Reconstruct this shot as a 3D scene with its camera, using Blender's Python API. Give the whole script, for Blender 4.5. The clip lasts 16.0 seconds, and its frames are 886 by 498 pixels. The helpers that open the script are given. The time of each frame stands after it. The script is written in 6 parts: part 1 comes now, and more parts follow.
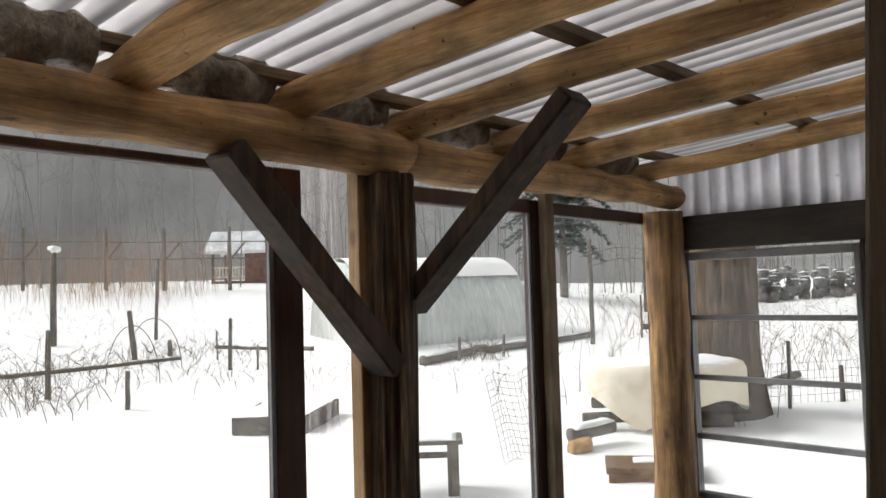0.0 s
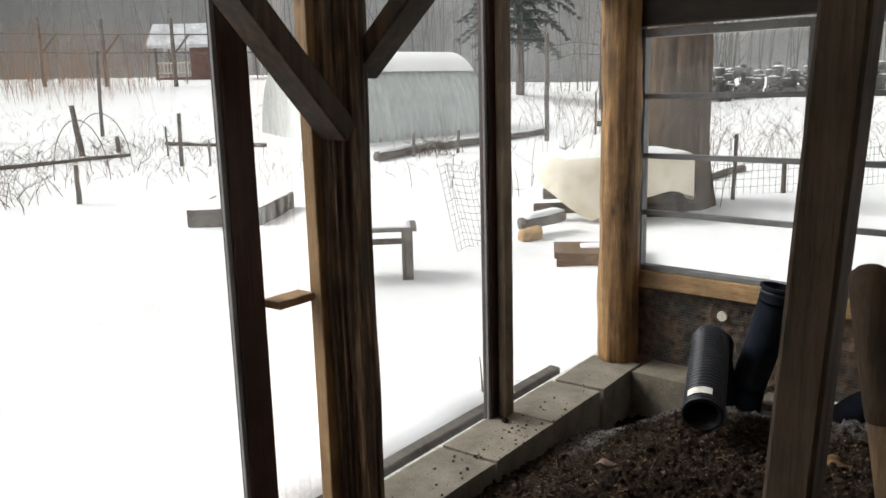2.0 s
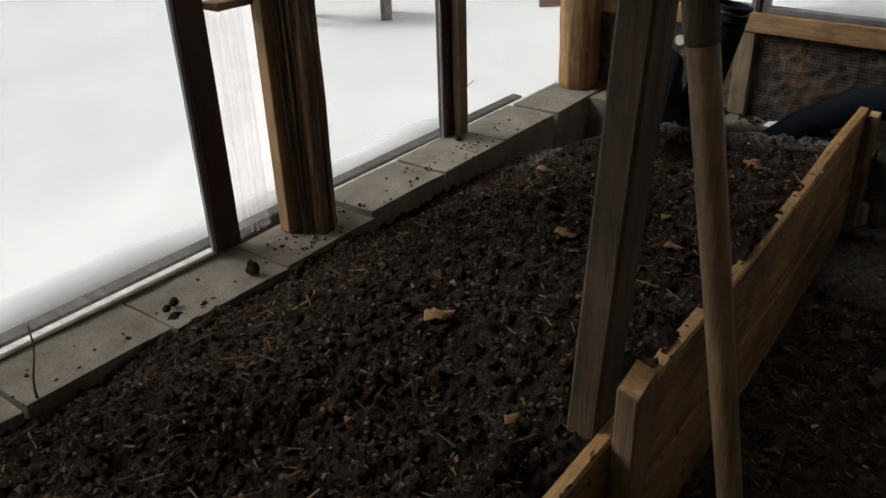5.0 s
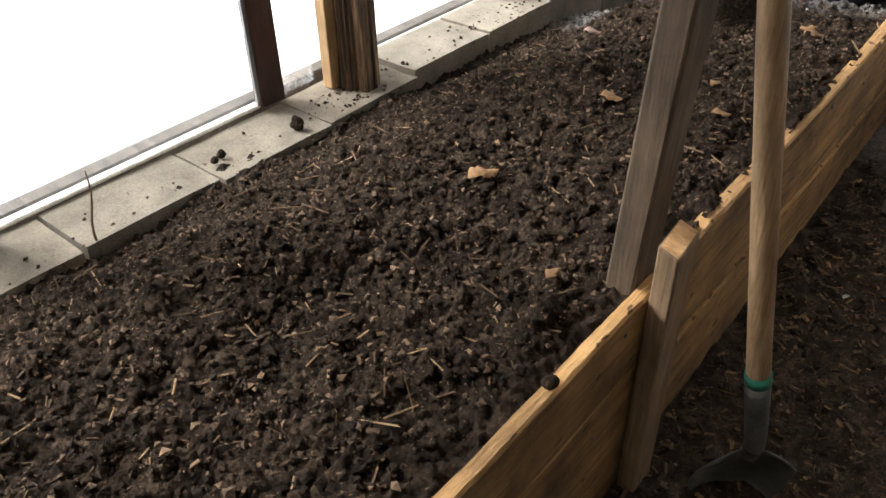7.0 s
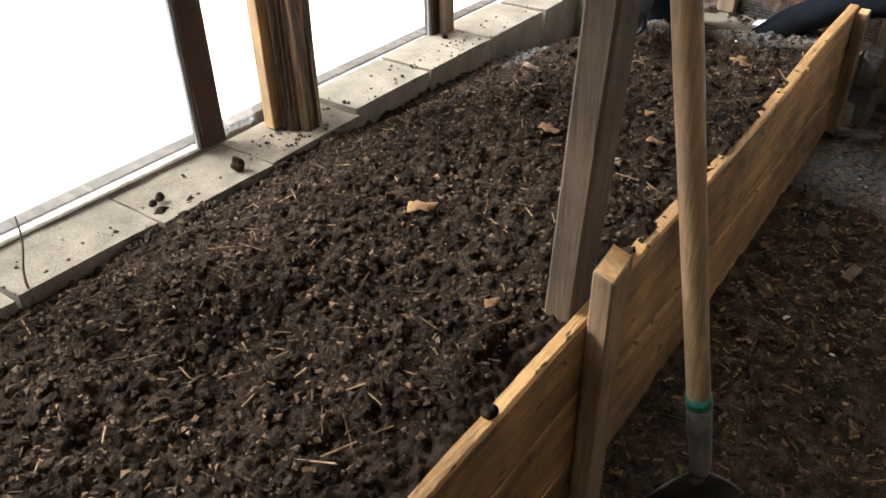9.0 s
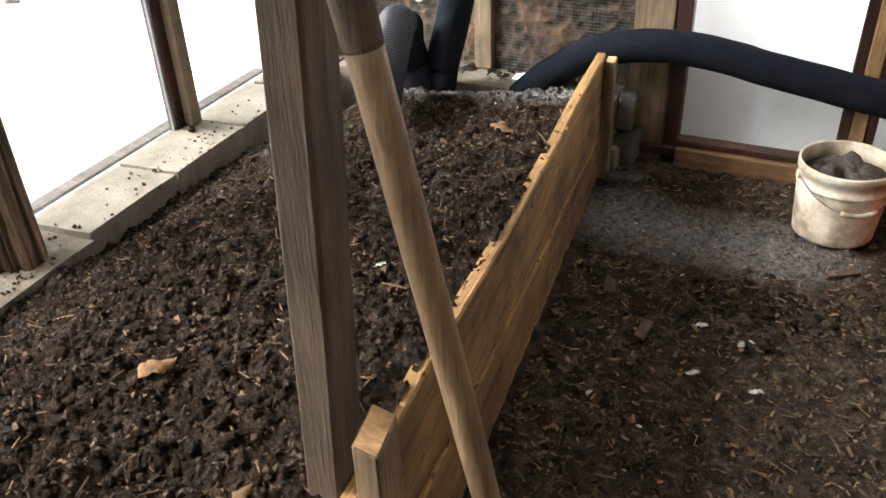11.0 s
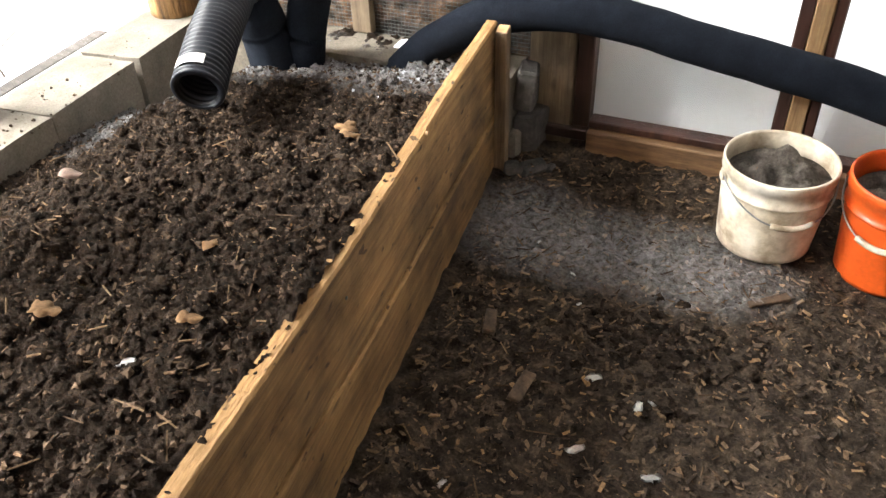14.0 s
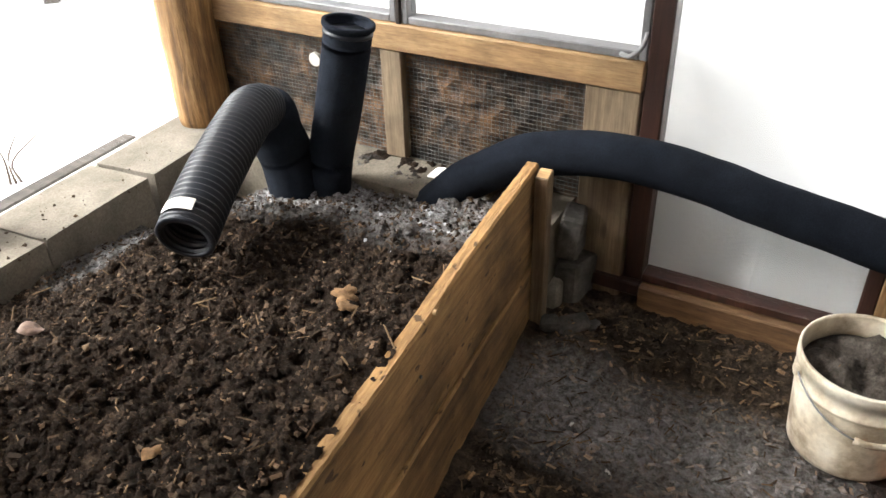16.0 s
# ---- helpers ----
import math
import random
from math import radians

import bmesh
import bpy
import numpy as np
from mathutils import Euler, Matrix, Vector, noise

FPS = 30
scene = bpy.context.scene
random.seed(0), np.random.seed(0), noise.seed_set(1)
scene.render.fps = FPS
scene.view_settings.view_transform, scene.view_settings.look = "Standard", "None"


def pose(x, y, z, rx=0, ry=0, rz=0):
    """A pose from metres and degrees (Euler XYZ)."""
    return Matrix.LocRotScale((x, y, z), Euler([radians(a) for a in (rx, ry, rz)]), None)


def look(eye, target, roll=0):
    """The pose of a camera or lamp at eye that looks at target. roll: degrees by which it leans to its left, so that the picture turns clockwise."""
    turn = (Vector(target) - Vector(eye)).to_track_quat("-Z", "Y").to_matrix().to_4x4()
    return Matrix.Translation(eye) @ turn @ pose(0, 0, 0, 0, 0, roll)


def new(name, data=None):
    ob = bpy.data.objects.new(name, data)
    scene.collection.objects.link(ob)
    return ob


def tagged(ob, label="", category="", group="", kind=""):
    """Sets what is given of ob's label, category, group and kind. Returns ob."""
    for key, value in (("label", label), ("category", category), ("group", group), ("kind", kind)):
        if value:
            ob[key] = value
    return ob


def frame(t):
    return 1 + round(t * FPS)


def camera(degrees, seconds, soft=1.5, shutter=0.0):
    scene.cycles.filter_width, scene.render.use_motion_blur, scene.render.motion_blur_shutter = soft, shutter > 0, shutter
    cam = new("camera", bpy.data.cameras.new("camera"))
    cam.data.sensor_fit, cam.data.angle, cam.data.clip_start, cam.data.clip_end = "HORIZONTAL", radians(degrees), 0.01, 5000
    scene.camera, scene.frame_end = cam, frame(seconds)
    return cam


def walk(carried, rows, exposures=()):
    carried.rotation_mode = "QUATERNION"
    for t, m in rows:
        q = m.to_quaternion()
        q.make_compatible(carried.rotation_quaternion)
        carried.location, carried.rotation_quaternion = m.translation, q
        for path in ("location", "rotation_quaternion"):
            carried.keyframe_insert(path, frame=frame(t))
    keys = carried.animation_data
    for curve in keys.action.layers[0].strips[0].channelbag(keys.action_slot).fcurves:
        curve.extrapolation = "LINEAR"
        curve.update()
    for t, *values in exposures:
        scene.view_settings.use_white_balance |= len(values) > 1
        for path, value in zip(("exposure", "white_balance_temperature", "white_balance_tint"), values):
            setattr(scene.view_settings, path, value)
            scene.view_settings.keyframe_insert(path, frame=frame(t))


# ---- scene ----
cam = camera(57.7, 16.0)
PATH = [
    (0, (0.722, -0.764, 1.666), (-0.568, 0.761, 1.77), -1.7),
    (0.5, (0.712, -0.742, 1.647), (-0.577, 0.787, 1.651), -1.6),
    (1, (0.715, -0.726, 1.627), (-0.56, 0.811, 1.52), -1.8),
    (1.5, (0.718, -0.736, 1.6), (-0.531, 0.812, 1.386), -1.3),
    (2, (0.725, -0.757, 1.572), (-0.467, 0.8, 1.183), -1.5),
    (2.5, (0.777, -0.756, 1.552), (-0.414, 0.771, 1.052), -1.9),
    (3, (0.853, -0.769, 1.536), (-0.339, 0.726, 0.949), -1.2),
    (3.5, (0.894, -0.799, 1.511), (-0.262, 0.688, 0.84), -0.8),
    (4, (0.909, -0.801, 1.485), (-0.208, 0.653, 0.688), -1.0),
    (4.5, (0.944, -0.785, 1.472), (-0.158, 0.641, 0.605), -1.8),
    (5, (0.954, -0.779, 1.451), (-0.133, 0.613, 0.512), -1.8),
    (5.2, (0.944, -0.778, 1.473), (-0.118, 0.592, 0.476), -1.2),
    (7.3, (0.959, -0.83, 1.433), (-0.082, 0.372, 0.219), -1.4),
    (7.5, (0.962, -0.824, 1.426), (-0.075, 0.384, 0.216), -1.3),
    (8, (0.966, -0.825, 1.429), (-0.049, 0.41, 0.227), -0.9),
    (8.2, (0.971, -0.821, 1.432), (-0.051, 0.419, 0.242), -1.1),
    (10.3, (0.995, -0.693, 1.427), (0.194, 0.798, 0.362), -2.0),
    (10.5, (0.982, -0.648, 1.445), (0.234, 0.865, 0.372), -2.0),
    (11, (0.961, -0.491, 1.446), (0.321, 1.084, 0.392), -2.4),
    (11.5, (0.954, -0.386, 1.446), (0.414, 1.227, 0.393), -1.9),
    (12, (0.982, -0.242, 1.445), (0.483, 1.368, 0.368), -2.2),
    (12.5, (1.034, -0.084, 1.428), (0.479, 1.504, 0.345), -2.4),
    (13, (1.053, -0.015, 1.427), (0.479, 1.536, 0.301), -2.1),
    (13.5, (1.068, 0.033, 1.425), (0.503, 1.587, 0.3), -2.4),
    (14, (1.07, 0.133, 1.404), (0.53, 1.628, 0.19), -2.1),
    (14.5, (1.031, 0.333, 1.399), (0.52, 1.812, 0.154), -2.5),
    (15, (1.021, 0.474, 1.412), (0.499, 1.953, 0.17), -2.4),
    (15.5, (1.043, 0.548, 1.425), (0.393, 2.012, 0.228), -1.2),
    (16, (1.049, 0.54, 1.441), (0.319, 2.055, 0.36), -1.7),
]
EXPOSURES = [(0.0, 0.35), (1.5, 0.4), (2.5, 0.15), (3.5, 0.1), (5.2, -0.15), (6.2, 0.95), (7.3, 2.05), (8.2, 2.1), (10.3, 2.05), (11.0, 2.15), (11.6, 2.65), (12.2, 2.78), (13.4, 2.72), (14.0, 2.6), (14.6, 2.72), (15.1, 2.8), (15.5, 2.75), (16.0, 2.05)]
walk(cam, [(t, look(eye, target, roll)) for t, eye, target, roll in PATH], EXPOSURES)

# ---- light: a thick overcast over snow ----
world = bpy.data.worlds.new("overcast")
scene.world = world
world.use_nodes = True
wn, wl = world.node_tree.nodes, world.node_tree.links
sky = wn.new("ShaderNodeTexSky")
sky.sky_type = "NISHITA"
sky.sun_disc = False
sky.sun_elevation, sky.sun_rotation = radians(38), radians(250)
sky.dust_density, sky.air_density = 6.0, 1.0
soft_sky = wn.new("ShaderNodeHueSaturation")
soft_sky.inputs["Saturation"].default_value = 0.04
wl.new(sky.outputs[0], soft_sky.inputs["Color"])
wl.new(soft_sky.outputs[0], wn["Background"].inputs[0])
wn["Background"].inputs[1].default_value = 0.15
sun = new("sun", bpy.data.lights.new("sun", "SUN"))
sun.data.energy, sun.data.angle, sun.data.color = 1.2, radians(25), (1.0, 0.97, 0.93)
sun.rotation_euler = (radians(52), 0, radians(-70))


# ---- materials ----
def nodes_of(name):
    m = bpy.data.materials.new(name)
    m.use_nodes = True
    return m, m.node_tree.nodes, m.node_tree.links, m.node_tree.nodes["Principled BSDF"]


def noise_node(n, l, vec, scale, detail=6.0, rough=0.6, stretch=None):
    if stretch:
        mp = n.new("ShaderNodeMapping")
        mp.inputs["Scale"].default_value = stretch
        l.new(vec, mp.inputs[0])
        vec = mp.outputs[0]
    t = n.new("ShaderNodeTexNoise")
    t.inputs["Scale"].default_value, t.inputs["Detail"].default_value, t.inputs["Roughness"].default_value = scale, detail, rough
    l.new(vec, t.inputs["Vector"])
    return t.outputs["Fac"]


def ramp(n, l, fac, stops):
    r = n.new("ShaderNodeValToRGB")
    e = r.color_ramp.elements
    while len(e) < len(stops):
        e.new(0.5)
    for k, (at, c) in zip(e, stops):
        k.position, k.color = at, (*c, 1)
    l.new(fac, r.inputs[0])
    return r.outputs[0]


def blend(n, l, fac, a, b, kind="MIX"):
    x = n.new("ShaderNodeMix")
    x.data_type, x.blend_type = "RGBA", kind
    for v, s in ((fac, 0), (a, 6), (b, 7)):
        if isinstance(v, (int, float)):
            x.inputs[s].default_value = v
        elif isinstance(v, tuple):
            x.inputs[s].default_value = (*v, 1)
        else:
            l.new(v, x.inputs[s])
    return x.outputs[2]


def bumped(n, l, bsdf, height, strength, dist=0.01):
    b = n.new("ShaderNodeBump")
    b.inputs["Strength"].default_value, b.inputs["Distance"].default_value = strength, dist
    l.new(height, b.inputs["Height"])
    l.new(b.outputs[0], bsdf.inputs["Normal"])


def surface(name, stops, scale=8.0, rough=0.7, bump=0.3, fine=60.0, stretch=None, dist=0.01, speck=None, tone=0.25, spec=0.5):
    """Two scales of variation: broad patches through the ramp, fine grain multiplied over it."""
    m, n, l, b = nodes_of(name)
    vec = n.new("ShaderNodeTexCoord").outputs["Object"]
    broad = noise_node(n, l, vec, scale, 7, 0.62, stretch)
    small = noise_node(n, l, vec, fine, 5, 0.7, stretch)
    col = ramp(n, l, broad, stops)
    grain = ramp(n, l, small, [(0.3, (1 - tone,) * 3), (0.7, (1 + tone,) * 3)])
    col = blend(n, l, 1.0, col, grain, "MULTIPLY")
    info = n.new("ShaderNodeObjectInfo").outputs["Random"]
    vary = ramp(n, l, info, [(0.0, (0.86, 0.86, 0.86)), (1.0, (1.1, 1.09, 1.07))])
    col = blend(n, l, 1.0, col, vary, "MULTIPLY")
    if speck:
        at, c = speck
        s = noise_node(n, l, vec, fine * 0.5, 3, 0.5)
        col = blend(n, l, ramp(n, l, s, [(at, (0, 0, 0)), (min(at + 0.06, 1), (1, 1, 1))]), col, c)
    l.new(col, b.inputs["Base Color"])
    b.inputs["Roughness"].default_value = rough
    b.inputs["Specular IOR Level"].default_value = spec
    mixh = n.new("ShaderNodeMath")
    mixh.operation = "ADD"
    l.new(broad, mixh.inputs[0])
    l.new(small, mixh.inputs[1])
    bumped(n, l, b, mixh.outputs[0], bump, dist)
    return m


def wood(name, dark, mid, light, axis="y", scale=1.0, rough=0.7, bump=0.35, knots=True, stain_low=0.55, pits=0.0):
    """Grain runs along the axis; dark knots and weather stains on top."""
    m, n, l, b = nodes_of(name)
    vec = n.new("ShaderNodeTexCoord").outputs["Object"]
    st = {"x": (1.2, 22, 22), "y": (22, 1.2, 22), "z": (22, 22, 1.2)}[axis]
    rings = noise_node(n, l, vec, 1.6 * scale, 8, 0.65, st)
    fibre = noise_node(n, l, vec, 9.0 * scale, 4, 0.7, st)
    stain = noise_node(n, l, vec, 4.5, 6, 0.6)
    col = ramp(n, l, rings, [(0.28, dark), (0.5, mid), (0.72, light)])
    col = blend(n, l, 1.0, col, ramp(n, l, fibre, [(0.3, (0.72, 0.7, 0.68)), (0.7, (1.2, 1.2, 1.2))]), "MULTIPLY")
    col = blend(n, l, 1.0, col, ramp(n, l, stain, [(0.32, (stain_low, stain_low * 0.96, stain_low * 0.92)), (0.62, (1.1, 1.08, 1.05))]), "MULTIPLY")
    vary = ramp(n, l, n.new("ShaderNodeObjectInfo").outputs["Random"], [(0.0, (0.84, 0.84, 0.84)), (1.0, (1.12, 1.1, 1.06))])
    col = blend(n, l, 1.0, col, vary, "MULTIPLY")
    if knots:
        v = n.new("ShaderNodeTexVoronoi")
        v.inputs["Scale"].default_value = 5.0
        mp = n.new("ShaderNodeMapping")
        mp.inputs["Scale"].default_value = {"x": (0.7, 1.6, 1.6), "y": (1.6, 0.7, 1.6), "z": (1.6, 1.6, 0.7)}[axis]
        l.new(vec, mp.inputs[0])
        l.new(mp.outputs[0], v.inputs["Vector"])
        col = blend(n, l, ramp(n, l, v.outputs["Distance"], [(0.05, (0.85,) * 3), (0.12, (0, 0, 0))]), col, tuple(c * 0.6 for c in dark))
    if pits:
        hole = noise_node(n, l, vec, 42, 3, 0.5, (1, 0.45, 1))
        col = blend(n, l, ramp(n, l, hole, [(pits, (0, 0, 0)), (pits + 0.05, (0.85,) * 3)]), col, (0.05, 0.026, 0.012))
    l.new(col, b.inputs["Base Color"])
    b.inputs["Roughness"].default_value = rough
    s = n.new("ShaderNodeMath")
    s.operation = "ADD"
    l.new(rings, s.inputs[0])
    l.new(fibre, s.inputs[1])
    bumped(n, l, b, s.outputs[0], bump, 0.006)
    return m


def glass_mat(name, gloss=0.03, tint=(0.935, 0.95, 0.955), streak=False):
    m, n, l, b = nodes_of(name)
    n.remove(b)
    clear = n.new("ShaderNodeBsdfTransparent")
    clear.inputs[0].default_value = (*tint, 1)
    shine = n.new("ShaderNodeBsdfGlossy")
    shine.inputs["Roughness"].default_value = 0.02
    mix = n.new("ShaderNodeMixShader")
    mix.inputs[0].default_value = gloss
    l.new(clear.outputs[0], mix.inputs[1])
    l.new(shine.outputs[0], mix.inputs[2])
    out = mix.outputs[0]
    vec = n.new("ShaderNodeTexCoord").outputs["Object"]
    film = n.new("ShaderNodeBsdfTranslucent")
    film.inputs[0].default_value = (0.75, 0.78, 0.8, 1)
    dirt = n.new("ShaderNodeMixShader")
    d = noise_node(n, l, vec, 3.0, 5, 0.6, (1, 45, 1.2) if streak else None)
    l.new(ramp(n, l, d, [(0.42, (0.008,) * 3), (0.8, (0.4 if streak else 0.03,) * 3)]), dirt.inputs[0])
    l.new(out, dirt.inputs[1])
    l.new(film.outputs[0], dirt.inputs[2])
    l.new(dirt.outputs[0], n["Material Output"].inputs[0])
    return m


def sheet_mat(name, colour, through_part, dirt_scale=3.0, along="Y", turn=0.0, shift=0.0, band_low=0.26, band_high=0.7, band=(0.15, 0.75)):
    """Corrugated translucent plastic: diffuse and translucent together, with stains and darker bands at the corrugation
    pitch.
    """
    m, n, l, b = nodes_of(name)
    n.remove(b)
    vec = n.new("ShaderNodeTexCoord").outputs["Object"]
    broad = noise_node(n, l, vec, dirt_scale, 7, 0.65)
    spot = noise_node(n, l, vec, 26, 4, 0.6)
    col = ramp(n, l, broad, [(0.3, tuple(c * 0.72 for c in colour)), (0.65, colour)])
    col = blend(n, l, ramp(n, l, spot, [(0.70, (0, 0, 0)), (0.78, (0.6,) * 3)]), col, (0.2, 0.18, 0.17))
    # darker bands repeat with the corrugation, uneven along their length
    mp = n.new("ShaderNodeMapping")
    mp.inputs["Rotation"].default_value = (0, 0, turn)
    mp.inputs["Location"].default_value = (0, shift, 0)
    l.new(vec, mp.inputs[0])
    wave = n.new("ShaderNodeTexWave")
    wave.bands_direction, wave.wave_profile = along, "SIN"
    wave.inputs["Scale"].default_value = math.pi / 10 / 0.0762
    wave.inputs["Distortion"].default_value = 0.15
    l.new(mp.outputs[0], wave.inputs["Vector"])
    band_noise = noise_node(n, l, vec, 5.0, 5, 0.6, (0.5, 3, 3) if along == "Y" else (3, 3, 0.5))
    low = blend(n, l, band_noise, (band_low,) * 3, (band_high,) * 3)
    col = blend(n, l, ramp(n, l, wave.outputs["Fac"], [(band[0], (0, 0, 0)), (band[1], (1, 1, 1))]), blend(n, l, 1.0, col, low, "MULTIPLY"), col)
    dif, tra = n.new("ShaderNodeBsdfDiffuse"), n.new("ShaderNodeBsdfTranslucent")
    l.new(col, dif.inputs[0])
    l.new(col, tra.inputs[0])
    a = n.new("ShaderNodeMixShader")
    a.inputs[0].default_value = through_part
    l.new(dif.outputs[0], a.inputs[1])
    l.new(tra.outputs[0], a.inputs[2])
    g = n.new("ShaderNodeBsdfGlossy")
    g.inputs["Roughness"].default_value = 0.25
    c = n.new("ShaderNodeMixShader")
    c.inputs[0].default_value = 0.05
    l.new(a.outputs[0], c.inputs[1])
    l.new(g.outputs[0], c.inputs[2])
    l.new(c.outputs[0], n["Material Output"].inputs[0])
    return m


M_LOG = wood("peeled_log", (0.25, 0.12, 0.042), (0.66, 0.39, 0.155), (0.86, 0.60, 0.29), "x", rough=0.65, bump=0.7, stain_low=0.42, pits=0.68)
M_LOG_Y = wood("peeled_log_long", (0.22, 0.11, 0.04), (0.56, 0.325, 0.125), (0.80, 0.52, 0.24), "y", rough=0.65, bump=0.7, stain_low=0.4, pits=0.68)
M_LOG_Z = wood("peeled_log_upright", (0.04, 0.02, 0.008), (0.29, 0.16, 0.058), (0.54, 0.34, 0.15), "z", rough=0.6, bump=0.9, stain_low=0.4)
M_BARK = wood("rough_split_post", (0.014, 0.009, 0.006), (0.11, 0.07, 0.041), (0.46, 0.30, 0.155), "z", scale=1.7, bump=1.0, knots=False)
M_BRACE = wood("old_oak", (0.02, 0.012, 0.007), (0.062, 0.038, 0.021), (0.135, 0.086, 0.045), "z", rough=0.75)
M_HEADER = wood("dark_header_oak", (0.016, 0.011, 0.009), (0.034, 0.025, 0.020), (0.055, 0.041, 0.031), "x")
M_BATTEN = wood("rough_batten", (0.09, 0.055, 0.03), (0.2, 0.13, 0.07), (0.3, 0.2, 0.11), "y")
M_POST = wood("weathered_post", (0.06, 0.042, 0.027), (0.122, 0.086, 0.056), (0.185, 0.133, 0.088), "z", rough=0.85, bump=0.6)
M_FRAME = wood("red_brown_frame", (0.026, 0.011, 0.0075), (0.052, 0.020, 0.0135), (0.078, 0.033, 0.022), "z", rough=0.5, knots=False)
M_STUD = wood("pine_stud", (0.24, 0.145, 0.066), (0.38, 0.245, 0.12), (0.48, 0.33, 0.175), "z", rough=0.65)
M_STUD_X = wood("pine_rail", (0.24, 0.14, 0.065), (0.40, 0.255, 0.125), (0.50, 0.345, 0.185), "x", rough=0.65)
M_SILL = wood("brown_sill_beam", (0.10, 0.055, 0.028), (0.22, 0.125, 0.06), (0.34, 0.205, 0.10), "x", rough=0.75)
M_STUD_G = wood("greyed_stud", (0.14, 0.105, 0.07), (0.25, 0.19, 0.125), (0.33, 0.255, 0.17), "z", rough=0.8)
M_PLANK = wood("bed_plank", (0.12, 0.070, 0.030), (0.32, 0.19, 0.076), (0.47, 0.29, 0.12), "y", scale=0.75, rough=0.8, bump=0.8, stain_low=0.3, pits=0.66)
M_PLANK_EDGE = wood("worn_plank_edge", (0.19, 0.105, 0.045), (0.46, 0.275, 0.115), (0.62, 0.40, 0.185), "y", scale=1.6, rough=0.85, bump=1.0, knots=False, stain_low=0.5, pits=0.62)
M_STAKE = wood("stake_wood", (0.13, 0.09, 0.055), (0.27, 0.19, 0.12), (0.40, 0.29, 0.18), "z", rough=0.8, bump=0.5)
M_CUT = wood("sawn_end", (0.40, 0.24, 0.11), (0.60, 0.39, 0.19), (0.70, 0.48, 0.26), "x", rough=0.75, knots=False)
M_HANDLE = wood("shovel_handle", (0.22, 0.14, 0.08), (0.38, 0.26, 0.15), (0.5, 0.36, 0.22), "z", rough=0.55, knots=False)
M_GREYWOOD = wood("grey_garden_wood", (0.07, 0.06, 0.055), (0.15, 0.13, 0.115), (0.24, 0.21, 0.18), "x", rough=0.9)
M_GREYPOST = wood("grey_fence_wood", (0.07, 0.06, 0.054), (0.17, 0.148, 0.132), (0.28, 0.245, 0.22), "z", rough=0.9)
M_BLOCK = surface("concrete_block", [(0.3, (0.10, 0.085, 0.064)), (0.5, (0.165, 0.142, 0.108)), (0.7, (0.225, 0.196, 0.152))], 7, 0.95, 0.55, 130, tone=0.3, speck=(0.66, (0.09, 0.06, 0.04)))
# lighter copy of the block colour: window bloom painted in
M_BLOOM_BLOCK = surface("concrete_block_window_bloom", [(0.3, (0.155, 0.135, 0.105)), (0.5, (0.235, 0.206, 0.162)), (0.7, (0.30, 0.266, 0.215))], 7, 0.95, 0.5, 130, tone=0.25, speck=(0.68, (0.10, 0.07, 0.05)))
M_GROUT = surface("sandy_mortar", [(0.3, (0.22, 0.20, 0.17)), (0.7, (0.36, 0.33, 0.28))], 12, 0.95, 0.5, 120)
M_BLACK = surface("black_plastic", [(0.3, (0.006, 0.0075, 0.0115)), (0.7, (0.0125, 0.0155, 0.022))], 10, 0.42, 0.1, 140, spec=0.4)
M_SOCK = surface("black_fabric_sock", [(0.3, (0.0075, 0.0098, 0.0150)), (0.7, (0.016, 0.020, 0.029))], 14, 1.0, 0.4, 320, tone=0.4, spec=0.12)
M_LABEL = surface("pale_sticker", [(0.35, (0.55, 0.52, 0.45)), (0.6, (0.8, 0.78, 0.72))], 30, 0.6, 0.1, 150)
M_WHITE = surface("scuffed_white_plastic", [(0.36, (0.30, 0.23, 0.15)), (0.5, (0.60, 0.53, 0.41)), (0.62, (0.78, 0.73, 0.62))], 8, 0.45, 0.1, 60, tone=0.1)
M_ORANGE = surface("orange_plastic", [(0.3, (0.62, 0.085, 0.012)), (0.6, (0.82, 0.13, 0.02))], 6, 0.4, 0.08, 70, tone=0.1)
M_WIRE = surface("galvanised_wire", [(0.3, (0.16, 0.16, 0.16)), (0.7, (0.33, 0.33, 0.33))], 20, 0.5, 0.1)
M_ALU = surface("grey_aluminium", [(0.3, (0.15, 0.15, 0.155)), (0.7, (0.26, 0.26, 0.27))], 8, 0.45, 0.1, 80, tone=0.12)
M_SHOVEL = surface("worn_steel", [(0.3, (0.05, 0.055, 0.055)), (0.55, (0.12, 0.125, 0.12)), (0.7, (0.2, 0.17, 0.13))], 14, 0.5, 0.3, 90)
M_GREEN = surface("green_band", [(0.3, (0.01, 0.12, 0.08)), (0.7, (0.02, 0.2, 0.13))], 20, 0.5, 0.1)
M_BAG = surface("plastic_bagged_insulation", [(0.3, (0.14, 0.105, 0.07)), (0.5, (0.30, 0.24, 0.17)), (0.72, (0.48, 0.42, 0.34))], 9, 0.28, 0.9, 36, dist=0.03, tone=0.35)
M_GLASS = glass_mat("old_window_glass")
M_STREAK = glass_mat("streaked_clear_panel", 0.08, (0.95, 0.93, 0.93), True)
M_ROOF = sheet_mat("corrugated_roof_plastic", (0.97, 0.955, 0.96), 0.78, shift=0.014, band_low=0.24, band_high=0.82, band=(0.3, 0.7))
